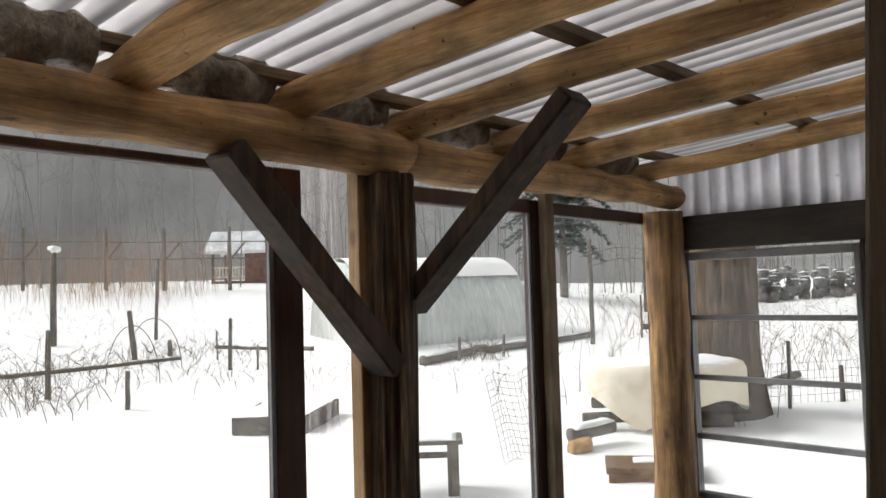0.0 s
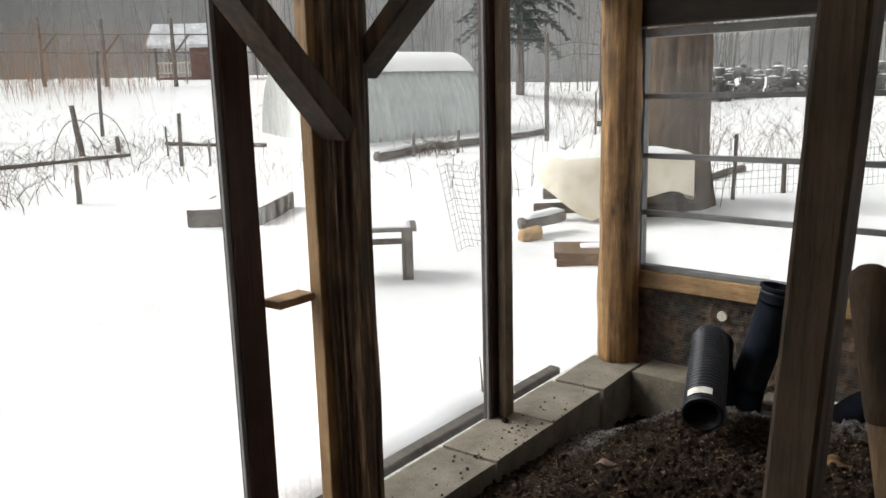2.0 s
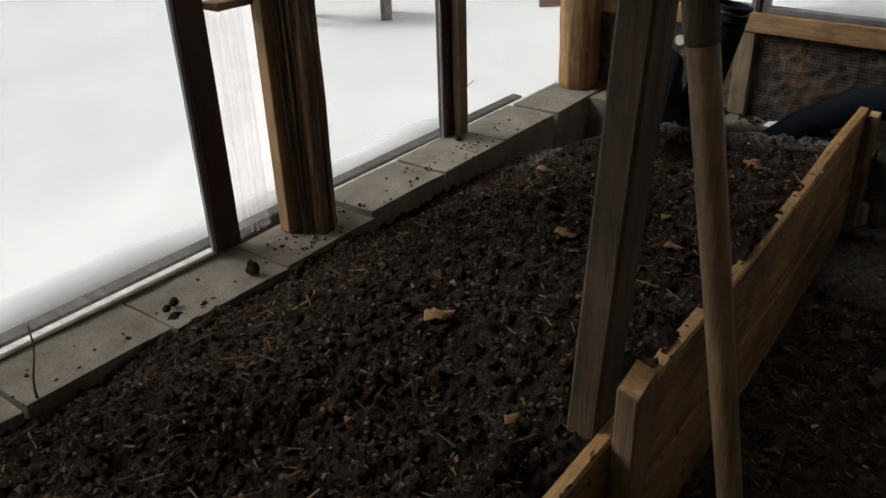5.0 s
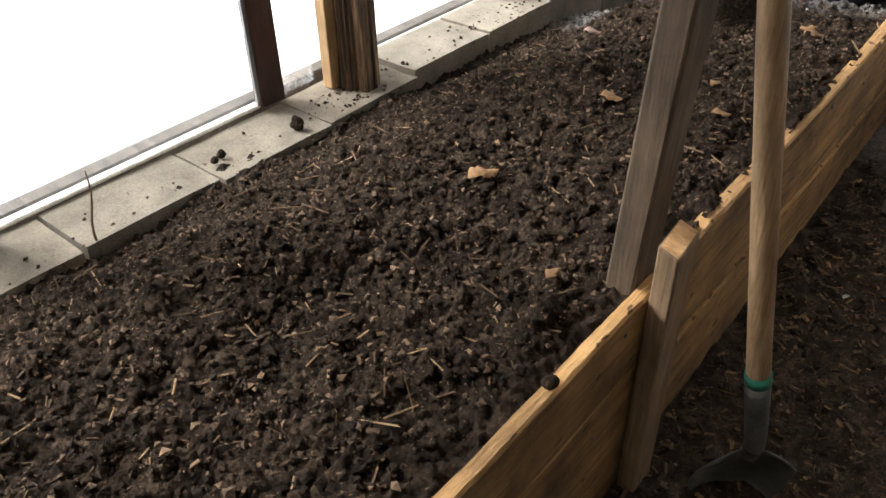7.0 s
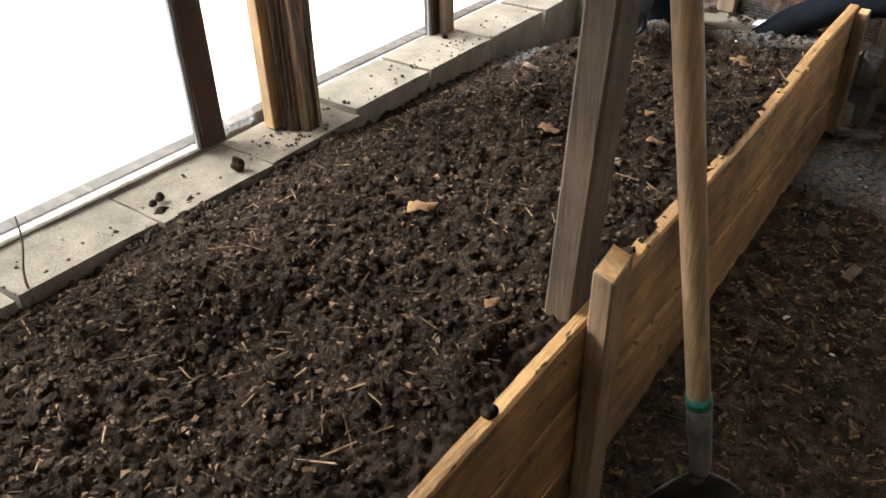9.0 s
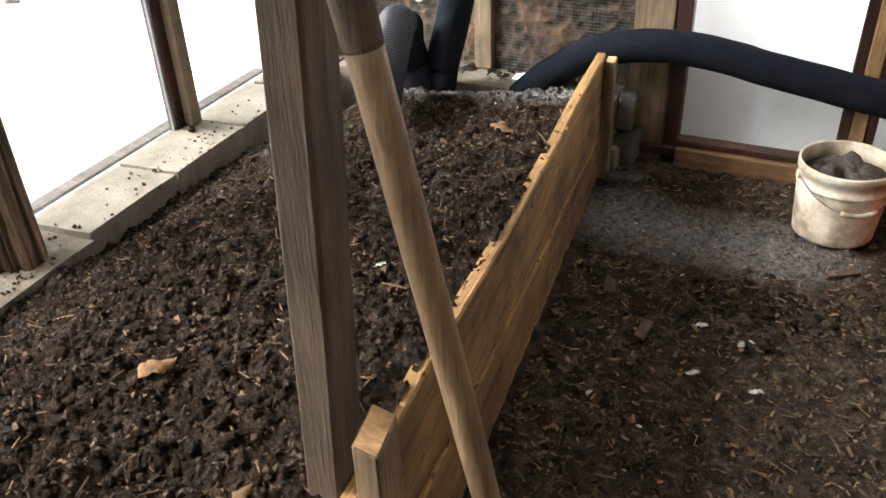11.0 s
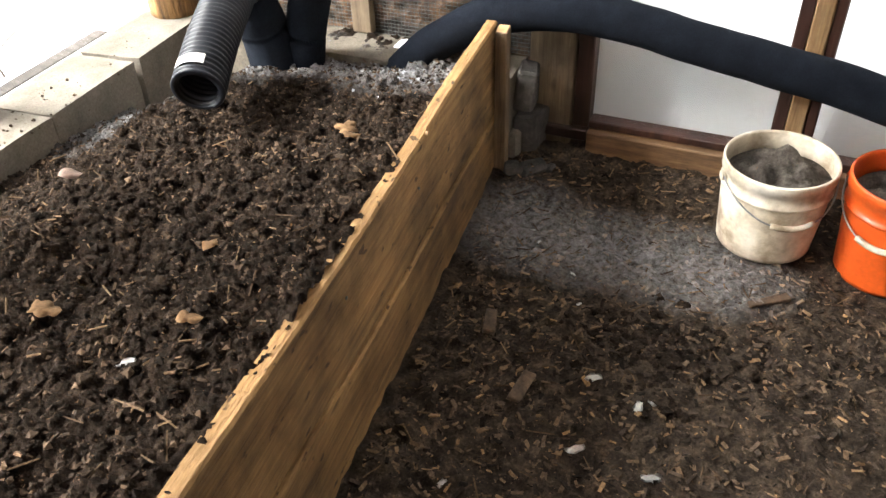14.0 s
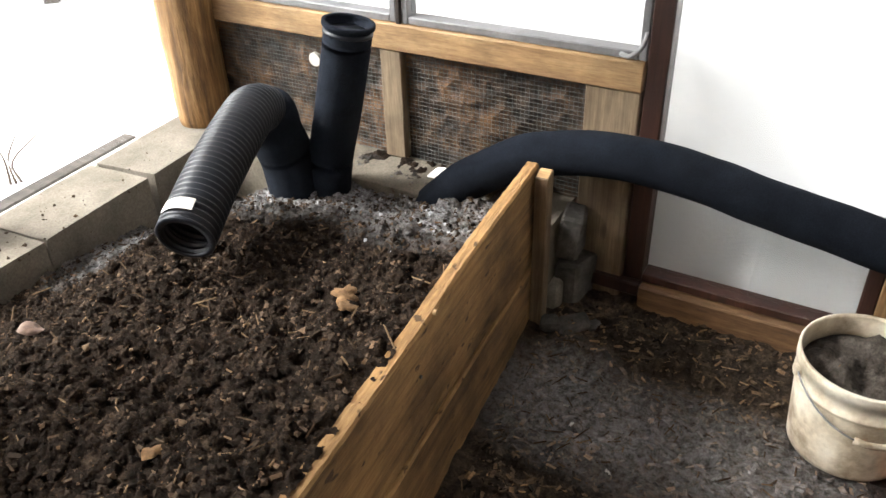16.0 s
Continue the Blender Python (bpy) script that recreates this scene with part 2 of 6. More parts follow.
M_GABLE = sheet_mat("corrugated_gable_plastic", (0.92, 0.92, 0.95), 0.75, 5.0, "X", math.atan(0.0926), band_low=0.55, band_high=0.95)
M_SNOW = surface("snow", [(0.35, (0.86, 0.855, 0.85)), (0.65, (0.93, 0.925, 0.915))], 0.8, 0.8, 0.25, 40, tone=0.03, dist=0.02)
M_TARP = surface("cream_tarp", [(0.3, (0.66, 0.57, 0.42)), (0.6, (0.82, 0.75, 0.62))], 4, 0.6, 0.3, 30, tone=0.08)
M_TUNNEL = surface("hazy_tunnel_film", [(0.3, (0.56, 0.60, 0.58)), (0.7, (0.74, 0.77, 0.75))], 1.5, 0.5, 0.2, 12, stretch=(1, 1, 0.25), tone=0.15)
M_TRUNK = wood("maple_bark", (0.03, 0.021, 0.015), (0.115, 0.082, 0.058), (0.22, 0.162, 0.12), "z", scale=0.6, rough=0.95, bump=1.0, knots=False)
M_TWIG = surface("brown_twigs", [(0.3, (0.11, 0.075, 0.055)), (0.7, (0.22, 0.15, 0.11))], 6, 0.9, 0.2)
M_GRASS = surface("dry_tan_stalks", [(0.3, (0.30, 0.185, 0.115)), (0.7, (0.44, 0.29, 0.195))], 3, 0.9, 0.2)
M_NEEDLE = surface("dark_spruce", [(0.3, (0.075, 0.09, 0.083)), (0.7, (0.13, 0.15, 0.138))], 5, 0.9, 0.2)
M_SHED = wood("red_shed_boards", (0.13, 0.055, 0.04), (0.22, 0.10, 0.075), (0.28, 0.14, 0.11), "z", rough=0.9)
M_STONE = surface("field_stone", [(0.3, (0.08, 0.078, 0.075)), (0.7, (0.24, 0.23, 0.22))], 3, 0.9, 0.6, 20)
M_RUBBLE = surface("dirty_rubble", [(0.3, (0.035, 0.032, 0.029)), (0.7, (0.12, 0.11, 0.10))], 9, 0.95, 0.6, 70)
M_LEAF = surface("dead_oak_leaf", [(0.3, (0.12, 0.068, 0.034)), (0.7, (0.23, 0.14, 0.07))], 30, 0.85, 0.3, 120, spec=0.15)
M_PINKLEAF = surface("pale_dead_leaf", [(0.3, (0.11, 0.068, 0.05)), (0.7, (0.21, 0.138, 0.105))], 30, 0.75, 0.3, 120)
M_CHIP = surface("bark_chips", [(0.3, (0.045, 0.03, 0.02)), (0.55, (0.11, 0.07, 0.042)), (0.75, (0.24, 0.14, 0.07))], 7, 0.9, 0.4, 60, tone=0.4)
M_FLUFF = surface("white_scraps", [(0.3, (0.7, 0.69, 0.66)), (0.7, (0.86, 0.85, 0.82))], 40, 0.8, 0.4, 120)
M_PLASTER = surface("unseen_boards", [(0.3, (0.34, 0.29, 0.23)), (0.7, (0.50, 0.44, 0.36))], 3, 0.85, 0.2, 40)


def frost_mask(n, l, vec, frost_stops, amount=1.0):
    """Ragged round patches: centre and half-widths of each."""
    sep = n.new("ShaderNodeSeparateXYZ")
    l.new(vec, sep.inputs[0])
    total = None
    for cx, cy, rx, ry in frost_stops:
        parts = []
        for axis, c, r in ((0, cx, rx), (1, cy, ry)):
            a = n.new("ShaderNodeMath")
            a.operation = "SUBTRACT"
            l.new(sep.outputs[axis], a.inputs[0])
            a.inputs[1].default_value = c
            d = n.new("ShaderNodeMath")
            d.operation = "DIVIDE"
            l.new(a.outputs[0], d.inputs[0])
            d.inputs[1].default_value = r
            p = n.new("ShaderNodeMath")
            p.operation = "MULTIPLY"
            l.new(d.outputs[0], p.inputs[0])
            l.new(d.outputs[0], p.inputs[1])
            parts.append(p.outputs[0])
        s = n.new("ShaderNodeMath")
        s.operation = "ADD"
        l.new(parts[0], s.inputs[0])
        l.new(parts[1], s.inputs[1])
        e = n.new("ShaderNodeMath")
        e.operation = "SUBTRACT"
        e.use_clamp = True
        e.inputs[0].default_value = 1.0
        l.new(s.outputs[0], e.inputs[1])
        if total is None:
            total = e.outputs[0]
        else:
            t = n.new("ShaderNodeMath")
            t.operation = "MAXIMUM"
            l.new(total, t.inputs[0])
            l.new(e.outputs[0], t.inputs[1])
            total = t.outputs[0]
    rag = n.new("ShaderNodeMath")
    rag.operation = "MULTIPLY"
    l.new(total, rag.inputs[0])
    l.new(ramp(n, l, noise_node(n, l, vec, 60, 8, 0.75), [(0.34, (0, 0, 0)), (0.66, (amount,) * 3)]), rag.inputs[1])
    return rag.outputs[0]


def soil_mat(name, stops, frost_stops, amount=1.0):
    """Crumbly dark earth; frost lies in ragged patches of its own shape."""
    m, n, l, b = nodes_of(name)
    vec = n.new("ShaderNodeTexCoord").outputs["Object"]
    clod, crumb, speck = noise_node(n, l, vec, 22, 8, 0.7), noise_node(n, l, vec, 130, 6, 0.75), noise_node(n, l, vec, 75, 3, 0.5)
    col = ramp(n, l, clod, stops)
    col = blend(n, l, 1.0, col, ramp(n, l, crumb, [(0.3, (0.5,) * 3), (0.7, (1.5,) * 3)]), "MULTIPLY")
    col = blend(n, l, ramp(n, l, speck, [(0.68, (0, 0, 0)), (0.73, (0.7,) * 3)]), col, (0.22, 0.13, 0.065))
    col = blend(n, l, frost_mask(n, l, vec, frost_stops, amount), col, (0.57, 0.567, 0.57))
    l.new(col, b.inputs["Base Color"])
    b.inputs["Roughness"].default_value = 0.95
    b.inputs["Specular IOR Level"].default_value = 0.08
    s = n.new("ShaderNodeMath")
    s.operation = "ADD"
    l.new(clod, s.inputs[0])
    l.new(crumb, s.inputs[1])
    bumped(n, l, b, s.outputs[0], 0.9, 0.02)
    return m


M_SOIL = soil_mat("garden_soil", [(0.3, (0.010, 0.0072, 0.0055)), (0.52, (0.037, 0.0255, 0.0180)), (0.74, (0.106, 0.074, 0.049))], [(-0.2, 2.17, 0.48, 0.32), (0.30, 2.17, 0.38, 0.32), (-0.55, 2.02, 0.16, 0.45)])
PATH_FROST = [(0.90, 1.95, 0.52, 0.22), (1.12, 1.93, 0.32, 0.22), (0.64, 2.0, 0.22, 0.24)]
M_MULCH = soil_mat("path_mulch", [(0.3, (0.018, 0.0135, 0.0105)), (0.5, (0.062, 0.046, 0.034)), (0.72, (0.155, 0.112, 0.078))], PATH_FROST, 0.62)


def infill_mat():
    """Dark leaf-litter insulation pressed behind a fine wire mesh."""
    m, n, l, b = nodes_of("leaf_infill")
    vec = n.new("ShaderNodeTexCoord").outputs["Object"]
    v = n.new("ShaderNodeTexVoronoi")
    v.inputs["Scale"].default_value = 26
    l.new(vec, v.inputs["Vector"])
    patch = noise_node(n, l, vec, 7, 7, 0.7)
    col = ramp(n, l, patch, [(0.36, (0.02, 0.017, 0.016)), (0.48, (0.075, 0.05, 0.034)), (0.66, (0.24, 0.125, 0.06))])
    col = blend(n, l, 1.0, col, ramp(n, l, v.outputs["Distance"], [(0.1, (0.45,) * 3), (0.6, (1.35,) * 3)]), "MULTIPLY")
    l.new(col, b.inputs["Base Color"])
    b.inputs["Roughness"].default_value = 0.6
    bumped(n, l, b, v.outputs["Distance"], 0.9, 0.02)
    return m


M_INFILL = infill_mat()


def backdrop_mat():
    m, n, l, b = nodes_of("woods_painted_mist")
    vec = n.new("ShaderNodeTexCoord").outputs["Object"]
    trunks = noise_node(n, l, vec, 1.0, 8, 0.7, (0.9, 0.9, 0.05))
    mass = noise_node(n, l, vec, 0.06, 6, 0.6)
    # pale greys carry the haze of distance in the colour itself
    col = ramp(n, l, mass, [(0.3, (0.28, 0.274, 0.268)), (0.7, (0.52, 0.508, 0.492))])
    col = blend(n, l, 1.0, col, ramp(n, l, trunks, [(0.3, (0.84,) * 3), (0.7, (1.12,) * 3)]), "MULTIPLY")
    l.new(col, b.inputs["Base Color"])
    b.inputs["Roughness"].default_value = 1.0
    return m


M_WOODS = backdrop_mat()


# ---- mesh helpers ----
def part(name, bm, material, parent=None, label="", smooth=False):
    me = bpy.data.meshes.new(name)
    bm.to_mesh(me)
    bm.free()
    if smooth:
        me.shade_smooth()
    for mm in material if isinstance(material, (list, tuple)) else (material,):
        me.materials.append(mm)
    ob = new(name, me)
    if parent:
        ob.parent = parent
    if label:
        ob["label"] = label
    return ob


def thing(name, label, category, group="", kind=""):
    return tagged(new(name), label, category, group, kind)


def box(bm, x0, x1, y0, y1, z0, z1, m=None, wob=0.0, mat=0):
    vs = []
    for x in (x0, x1):
        for y in (y0, y1):
            for z in (z0, z1):
                p = Vector((x, y, z)) + Vector([random.uniform(-wob, wob) for _ in range(3)])
                vs.append(bm.verts.new(m @ p if m else p))
    fs = [bm.faces.new([vs[i] for i in q]) for q in ((0, 1, 3, 2), (4, 6, 7, 5), (0, 4, 5, 1), (2, 3, 7, 6), (0, 2, 6, 4), (1, 5, 7, 3))]
    for f in fs:
        f.material_index = mat
    return vs, fs


def bevelled(bm, amount, seg=1):
    bmesh.ops.bevel(bm, geom=list(bm.edges), offset=amount, segments=seg, affect="EDGES", profile=0.5)
    return bm


def boxed(x0, x1, y0, y1, z0, z1, bev=0.004, m=None, wob=0.0):
    bm = bmesh.new()
    box(bm, x0, x1, y0, y1, z0, z1, m, wob)
    bmesh.ops.recalc_face_normals(bm, faces=bm.faces)
    return bevelled(bm, bev) if bev else bm


def frame_at(tangent, ref=Vector((0, 0, 1))):
    t = tangent.normalized()
    if abs(t.dot(ref)) > 0.98:
        ref = Vector((1, 0, 0))
    a = t.cross(ref).normalized()
    return a, t.cross(a).normalized()


def sweep(bm, pts, radii, seg=12, rough=0.0, freq=6.0, cap=True, mat=0, ref=Vector((0, 0, 1))):
    """A tube along points, with uneven girth where rough is set."""
    rings = []
    n = len(pts)
    for i, p in enumerate(pts):
        p = Vector(p)
        t = Vector(pts[min(i + 1, n - 1)]) - Vector(pts[max(i - 1, 0)])
        a, b = frame_at(t, ref)
        r = radii[i] if isinstance(radii, (list, tuple)) else radii
        ring = []
        for k in range(seg):
            w = 2 * math.pi * k / seg
            d = a * math.cos(w) + b * math.sin(w)
            q = p + d * r
            if rough:
                q += d * r * rough * noise.noise(q * freq)
            ring.append(bm.verts.new(q))
        rings.append(ring)
    for r0, r1 in zip(rings, rings[1:]):
        for k in range(seg):
            f = bm.faces.new((r0[k], r0[(k + 1) % seg], r1[(k + 1) % seg], r1[k]))
            f.material_index = mat
    if cap:
        for ring in (rings[0][::-1], rings[-1]):
            bm.faces.new(ring).material_index = mat
    bmesh.ops.recalc_face_normals(bm, faces=bm.faces)
    return rings


def line(p, q, n, sag=0.0, jig=0.0):
    p, q = Vector(p), Vector(q)
    out = []
    for i in range(n + 1):
        u = i / n
        v = p.lerp(q, u)
        v.z -= sag * 4 * u * (1 - u)
        if 0 < i < n and jig:
            v += Vector((noise.noise(v * 3), noise.noise(v * 3 + Vector((9, 0, 0))), noise.noise(v * 3 + Vector((0, 9, 0))))) * jig
        out.append(v)
    return out


def spline(ctrl, n):
    """Points along a smooth curve through the controls (Catmull-Rom)."""
    c = [Vector(p) for p in ctrl]
    c = [2 * c[0] - c[1]] + c + [2 * c[-1] - c[-2]]
    out = []
    spans = len(c) - 3
    for i in range(n + 1):
        u = i / n * spans
        k = min(int(u), spans - 1)
        u -= k
        a, b, d, e = c[k : k + 4]
        out.append(0.5 * ((2 * b) + (d - a) * u + (2 * a - 5 * b + 4 * d - e) * u * u + (3 * b - a - 3 * d + e) * u**3))
    return out


def log(name, p, q, r0, r1, material, parent=None, label="", rough=0.16, n=26, sag=0.0, jig=0.02, seg=18):
    bm = bmesh.new()
    pts = line(p, q, n, sag, jig)
    sweep(bm, pts, [r0 + (r1 - r0) * i / n for i in range(n + 1)], seg, rough, 7.0)
    return part(name, bm, material, parent, label, True)


def beam(bm, p, q, w, h, ref=Vector((0, 0, 1)), bev=0.004):
    """A sawn timber from p to q."""
    p, q = Vector(p), Vector(q)
    a, b = frame_at(q - p, ref)
    vs = []
    for c in (p, q):
        for sa, sb in ((-1, -1), (1, -1), (1, 1), (-1, 1)):
            vs.append(bm.verts.new(c + a * sa * w / 2 + b * sb * h / 2))
    for f in ((0, 1, 2, 3), (7, 6, 5, 4), (0, 4, 5, 1), (1, 5, 6, 2), (2, 6, 7, 3), (3, 7, 4, 0)):
        bm.faces.new([vs[i] for i in f])
    bmesh.ops.recalc_face_normals(bm, faces=bm.faces)
    if bev:
        bevelled(bm, bev)
    return bm


def grid(bm, xs, ys, height):
    rows = [[bm.verts.new((x, y, height(x, y))) for x in xs] for y in ys]
    for r0, r1 in zip(rows, rows[1:]):
        for k in range(len(xs) - 1):
            bm.faces.new((r0[k], r0[k + 1], r1[k + 1], r1[k]))


def spread(a, b, n):
    return [a + (b - a) * i / n for i in range(n + 1)]


def step(a, b, v):
    u = min(max((v - a) / (b - a), 0.0), 1.0)
    return u * u * (3 - 2 * u)


def fbm(x, y, s, oct=4, seed=0.0):
    v, a = 0.0, 1.0
    for k in range(oct):
        v += a * noise.noise(Vector((x * s, y * s, seed + 3.1 * k)))
        s *= 2.1
        a *= 0.5
    return v

# ---- the place: a lean-to greenhouse in a snowy garden ----
GX = -0.865          # inner face of the long glazed wall
CAP = 0.335          # top of the block knee wall
EW = Matrix.Translation((-0.73, 2.59, 0)) @ Matrix.Rotation(math.atan(-0.0926), 4, "Z")   # end wall: x along it, y outwards
HOUSE_X, BACK_Y = 2.75, -2.6


def end_y(x):
    return 2.59 - 0.0926 * (x + 0.73)


# ground outside: one sheet of snow that climbs to the woods
def snow_z(x, y):
    d = math.hypot(x - 0.7, y + 0.7)
    z = 0.05 * fbm(x, y, 0.35, 4) + 0.012 * fbm(x, y, 3.0, 3, 7)
    s = (x - 0.7) * 0.7585 + (y + 0.73) * 0.651
    z += 1.75 * step(13, 42, d) * (1 - 0.72 * step(2.0, 9.0, s)) + 0.012 * max(d - 42, 0)
    z += 0.0165 * max(min(d, 60) - 2.5, 0)
    if -2.6 < x < -1.0 and -3 < y < 3.2:
        z += 0.14 * step(-2.6, -1.2, x) * step(3.2, 2.6, y)
    inside = step(-1.03, -0.99, x) * step(3.0, 2.9, x) * step(-2.9, -2.8, y) * (1 if y < end_y(x) + 0.13 else 0)
    return z * (1 - inside) - 0.45 * inside


def snow_sheet():
    bm = bmesh.new()
    def axis(c, near, n1, far, n2):
        mid = spread(c - near, c + near, n1)
        out = [c - near - (far - near) * (i / n2) ** 2.2 for i in range(n2, 0, -1)]
        return out + mid + [c + near + (far - near) * (i / n2) ** 2.2 for i in range(1, n2 + 1)]
    grid(bm, axis(-2.0, 5.0, 130, 400, 34), axis(3.0, 6.0, 150, 400, 34), snow_z)
    tagged(part("ground", bm, M_SNOW, smooth=True), "deep smooth snow over the sloping garden", "snow", kind="structure")


snow_sheet()


def G(d, s, z=0.0):
    """A place d metres down the garden and s metres to its side, standing on the snow."""
    s = 0.973 * s + 0.0155 * d
    x, y = 0.7 - 0.651 * d + 0.7585 * s, -0.73 + 0.7585 * d + 0.651 * s
    return Vector((x, y, snow_z(x, y) + z))


# woods all round, far off, the mist painted into their colour
def woods():
    bm = bmesh.new()
    n = 96
    low, high = [], []
    for i in range(n):
        w = 2 * math.pi * i / n
        r = 85
        low.append(bm.verts.new((r * math.cos(w), r * math.sin(w), -2)))
        high.append(bm.verts.new((r * math.cos(w) * 1.02, r * math.sin(w) * 1.02, 26 + 5 * noise.noise(Vector((i * 0.7, 0, 0))))))
    for i in range(n):
        bm.faces.new((low[i], high[i], high[(i + 1) % n], low[(i + 1) % n]))
    tagged(part("backdrop", bm, M_WOODS), "bare woods with winter mist painted in as pale grey", "woods", kind="structure")


woods()


# ---- floor, bed, walls that close the room ----
def path_z(x, y):
    return 0.03 + 0.012 * fbm(x, y, 2.2, 3, 2) + 0.02 * max(fbm(x, y, 16, 3, 5), -0.3) + 0.035 * step(2.0, 2.35, y) + 0.022 * math.exp(-((x - 1.087) ** 2 + (y - 1.60) ** 2) / 0.012)


def edge_x(y):
    """Outer face of the planks that hold the bed."""
    return 0.537 if y < 0.25 else 0.522 - 0.02 * (y - 0.3)


def bed_z(x, y):
    z = 0.285 + 0.19 * step(-0.72, -0.10, x) + 0.03 * step(0.0, 0.45, x)
    z -= 0.04 * step(0.5, 1.4, y) + 0.015 * step(1.4, 1.8, y) + 0.11 * step(1.88, 2.27, y)
    z -= 0.04 * step(-0.4, -0.66, x) * step(1.6, 2.3, y)
    z += 0.028 * fbm(x, y, 3.4, 2, 1)
    c = fbm(x, y, 11, 3, 4)
    z += 0.017 * c + 0.015 * fbm(x, y, 28, 3, 9) + 0.010 * fbm(x, y, 75, 2, 3) + 0.018
    return z


bm = bmesh.new()
grid(bm, spread(0.44, HOUSE_X, 300), spread(BACK_Y, 2.55, 330), path_z)
tagged(part("floor", bm, M_MULCH, smooth=True), "trodden dark bark mulch path with frost patches", "floor", kind="structure")
bm = bmesh.new()
grid(bm, spread(-0.71, 0.50, 300), spread(-1.0, 2.52, 860), bed_z)
for v in bm.verts:
    v.co.x = -0.71 + (v.co.x + 0.71) * (edge_x(v.co.y) - 0.015 + 0.71) / 1.21
    v.co.z = bed_z(v.co.x, v.co.y)
tagged(part("soil_bed", bm, M_SOIL, smooth=True), "loose crumbly dark compost filling the raised bed", "soil", kind="stuff")
# walls added out of view; their tone sets the fill light on the path
tagged(part("wall_house", boxed(HOUSE_X, HOUSE_X + 0.2, BACK_Y - 0.2, 2.6, -0.3, 3.0, 0), M_PLASTER), "unseen boarded house wall added to close the room and bounce light", "wall", kind="structure")
tagged(part("wall_back", boxed(-1.0, HOUSE_X, BACK_Y - 0.2, BACK_Y, -0.3, 2.6, 0), M_PLASTER), "unseen boarded back wall added to close the greenhouse", "wall", kind="structure")


# ---- knee wall of concrete blocks ----
def block_mesh(length, width, height):
    bm = boxed(0, length, -width / 2, width / 2, -height, 0, 0)
    bmesh.ops.subdivide_edges(bm, edges=list(bm.edges), cuts=3, use_grid_fill=True)
    for v in bm.verts:
        v.co += Vector([0.0035 * noise.noise(v.co * 40 + Vector((k * 7, 0, 0))) for k in range(3)])
    bevelled_mesh = bpy.data.meshes.new("block")
    bm.to_mesh(bevelled_mesh)
    bm.free()
    bevelled_mesh.materials.append(M_BLOCK)
    return bevelled_mesh


BLOCK = block_mesh(0.385, 0.225, 0.19)
BLOOM_BLOCK = BLOCK.copy()
BLOOM_BLOCK.materials[0] = M_BLOOM_BLOCK
knee = tagged(new("wall_south"), "low wall of weathered concrete blocks under the glass", "wall", kind="structure")
part("footing", boxed(-0.97, -0.70, BACK_Y, 2.62, -0.45, CAP - 0.215, 0.01), M_GROUT, knee)
for i, y0 in enumerate([-2.215, -1.82, -1.425, -1.025, -0.63, -0.235, 0.158, 0.545]):
    b = new("block", BLOCK)
    b.parent = knee
    b.matrix_basis = pose(-0.762 + 0.006 * math.sin(i * 2.3), y0, CAP - 0.004 + 0.004 * math.sin(i * 1.7), 0.6 * math.sin(i), 0.5 * math.cos(i * 1.3), 90 + 0.5 * math.sin(i * 3.1))
# the far blocks take the copy brightened for glare from the glass
for i, y0 in enumerate([0.925, 1.315, 1.708, 2.108]):
    b = new("block", BLOOM_BLOCK)
    b.parent = knee
    b.matrix_basis = pose(-0.775 + 0.004 * math.sin(i * 2.3), y0, CAP + 0.016 + 0.003 * math.sin(i * 1.9), 0.5 * math.sin(i * 1.1), 0.4, 90 + (1.2 if i == 3 else 0.3 * math.sin(i)))
knee_end = tagged(new("wall_end"), "low concrete block wall under the louvred windows", "wall", kind="structure")
part("footing", boxed(0.0, 1.3, -0.16, 0.0, -0.45, 0.15, 0.01, EW), M_GROUT, knee_end)
for i, u in enumerate([0.09, 0.487, 0.885]):
    b = new("block", BLOCK)
    b.parent = knee_end
    b.matrix_basis = EW @ pose(u, -0.09, CAP + 0.01 - 0.004 * i, 0, 0, 0.4 * math.sin(i))


# ---- long glazed wall ----
def window_unit(name, label, y0, y1, z0, z1, stile=(0.09, 0.09), rail=(0.035, 0.04), material=None, x=GX):
    w = tagged(new(name), label, "window", kind="structure")
    material = material or M_FRAME
    d = 0.045
    part("stile", boxed(x - d, x, y0, y0 + stile[0], z0, z1, 0.004), material, w)
    part("stile", boxed(x - d, x, y1 - stile[1], y1, z0, z1, 0.004), material, w)
    part("bottom_rail", boxed(x - d, x - 0.012, y0 + stile[0], y1 - stile[1], z0, z0 + rail[0], 0.004), M_LABEL, w, "pale caulked bottom rail")
    part("top_rail", boxed(x - d, x - 0.002, y0 + stile[0], y1 - stile[1], z1 - rail[1], z1, 0.004), material, w)
    for yy, s in ((y0 + stile[0], 1), (y1 - stile[1], -1)):
        part("glazing_strip", boxed(x - 0.018, x - 0.008, min(yy, yy + s * 0.014), max(yy, yy + s * 0.014), z0 + rail[0], z1 - rail[1], 0.001), M_ALU, w, "grey glazing strip")
    p = part("pane", boxed(x - 0.026, x - 0.022, y0 + stile[0], y1 - stile[1], z0 + rail[0], z1 - rail[1], 0), M_GLASS, w)
    p.visible_shadow = False
    return w


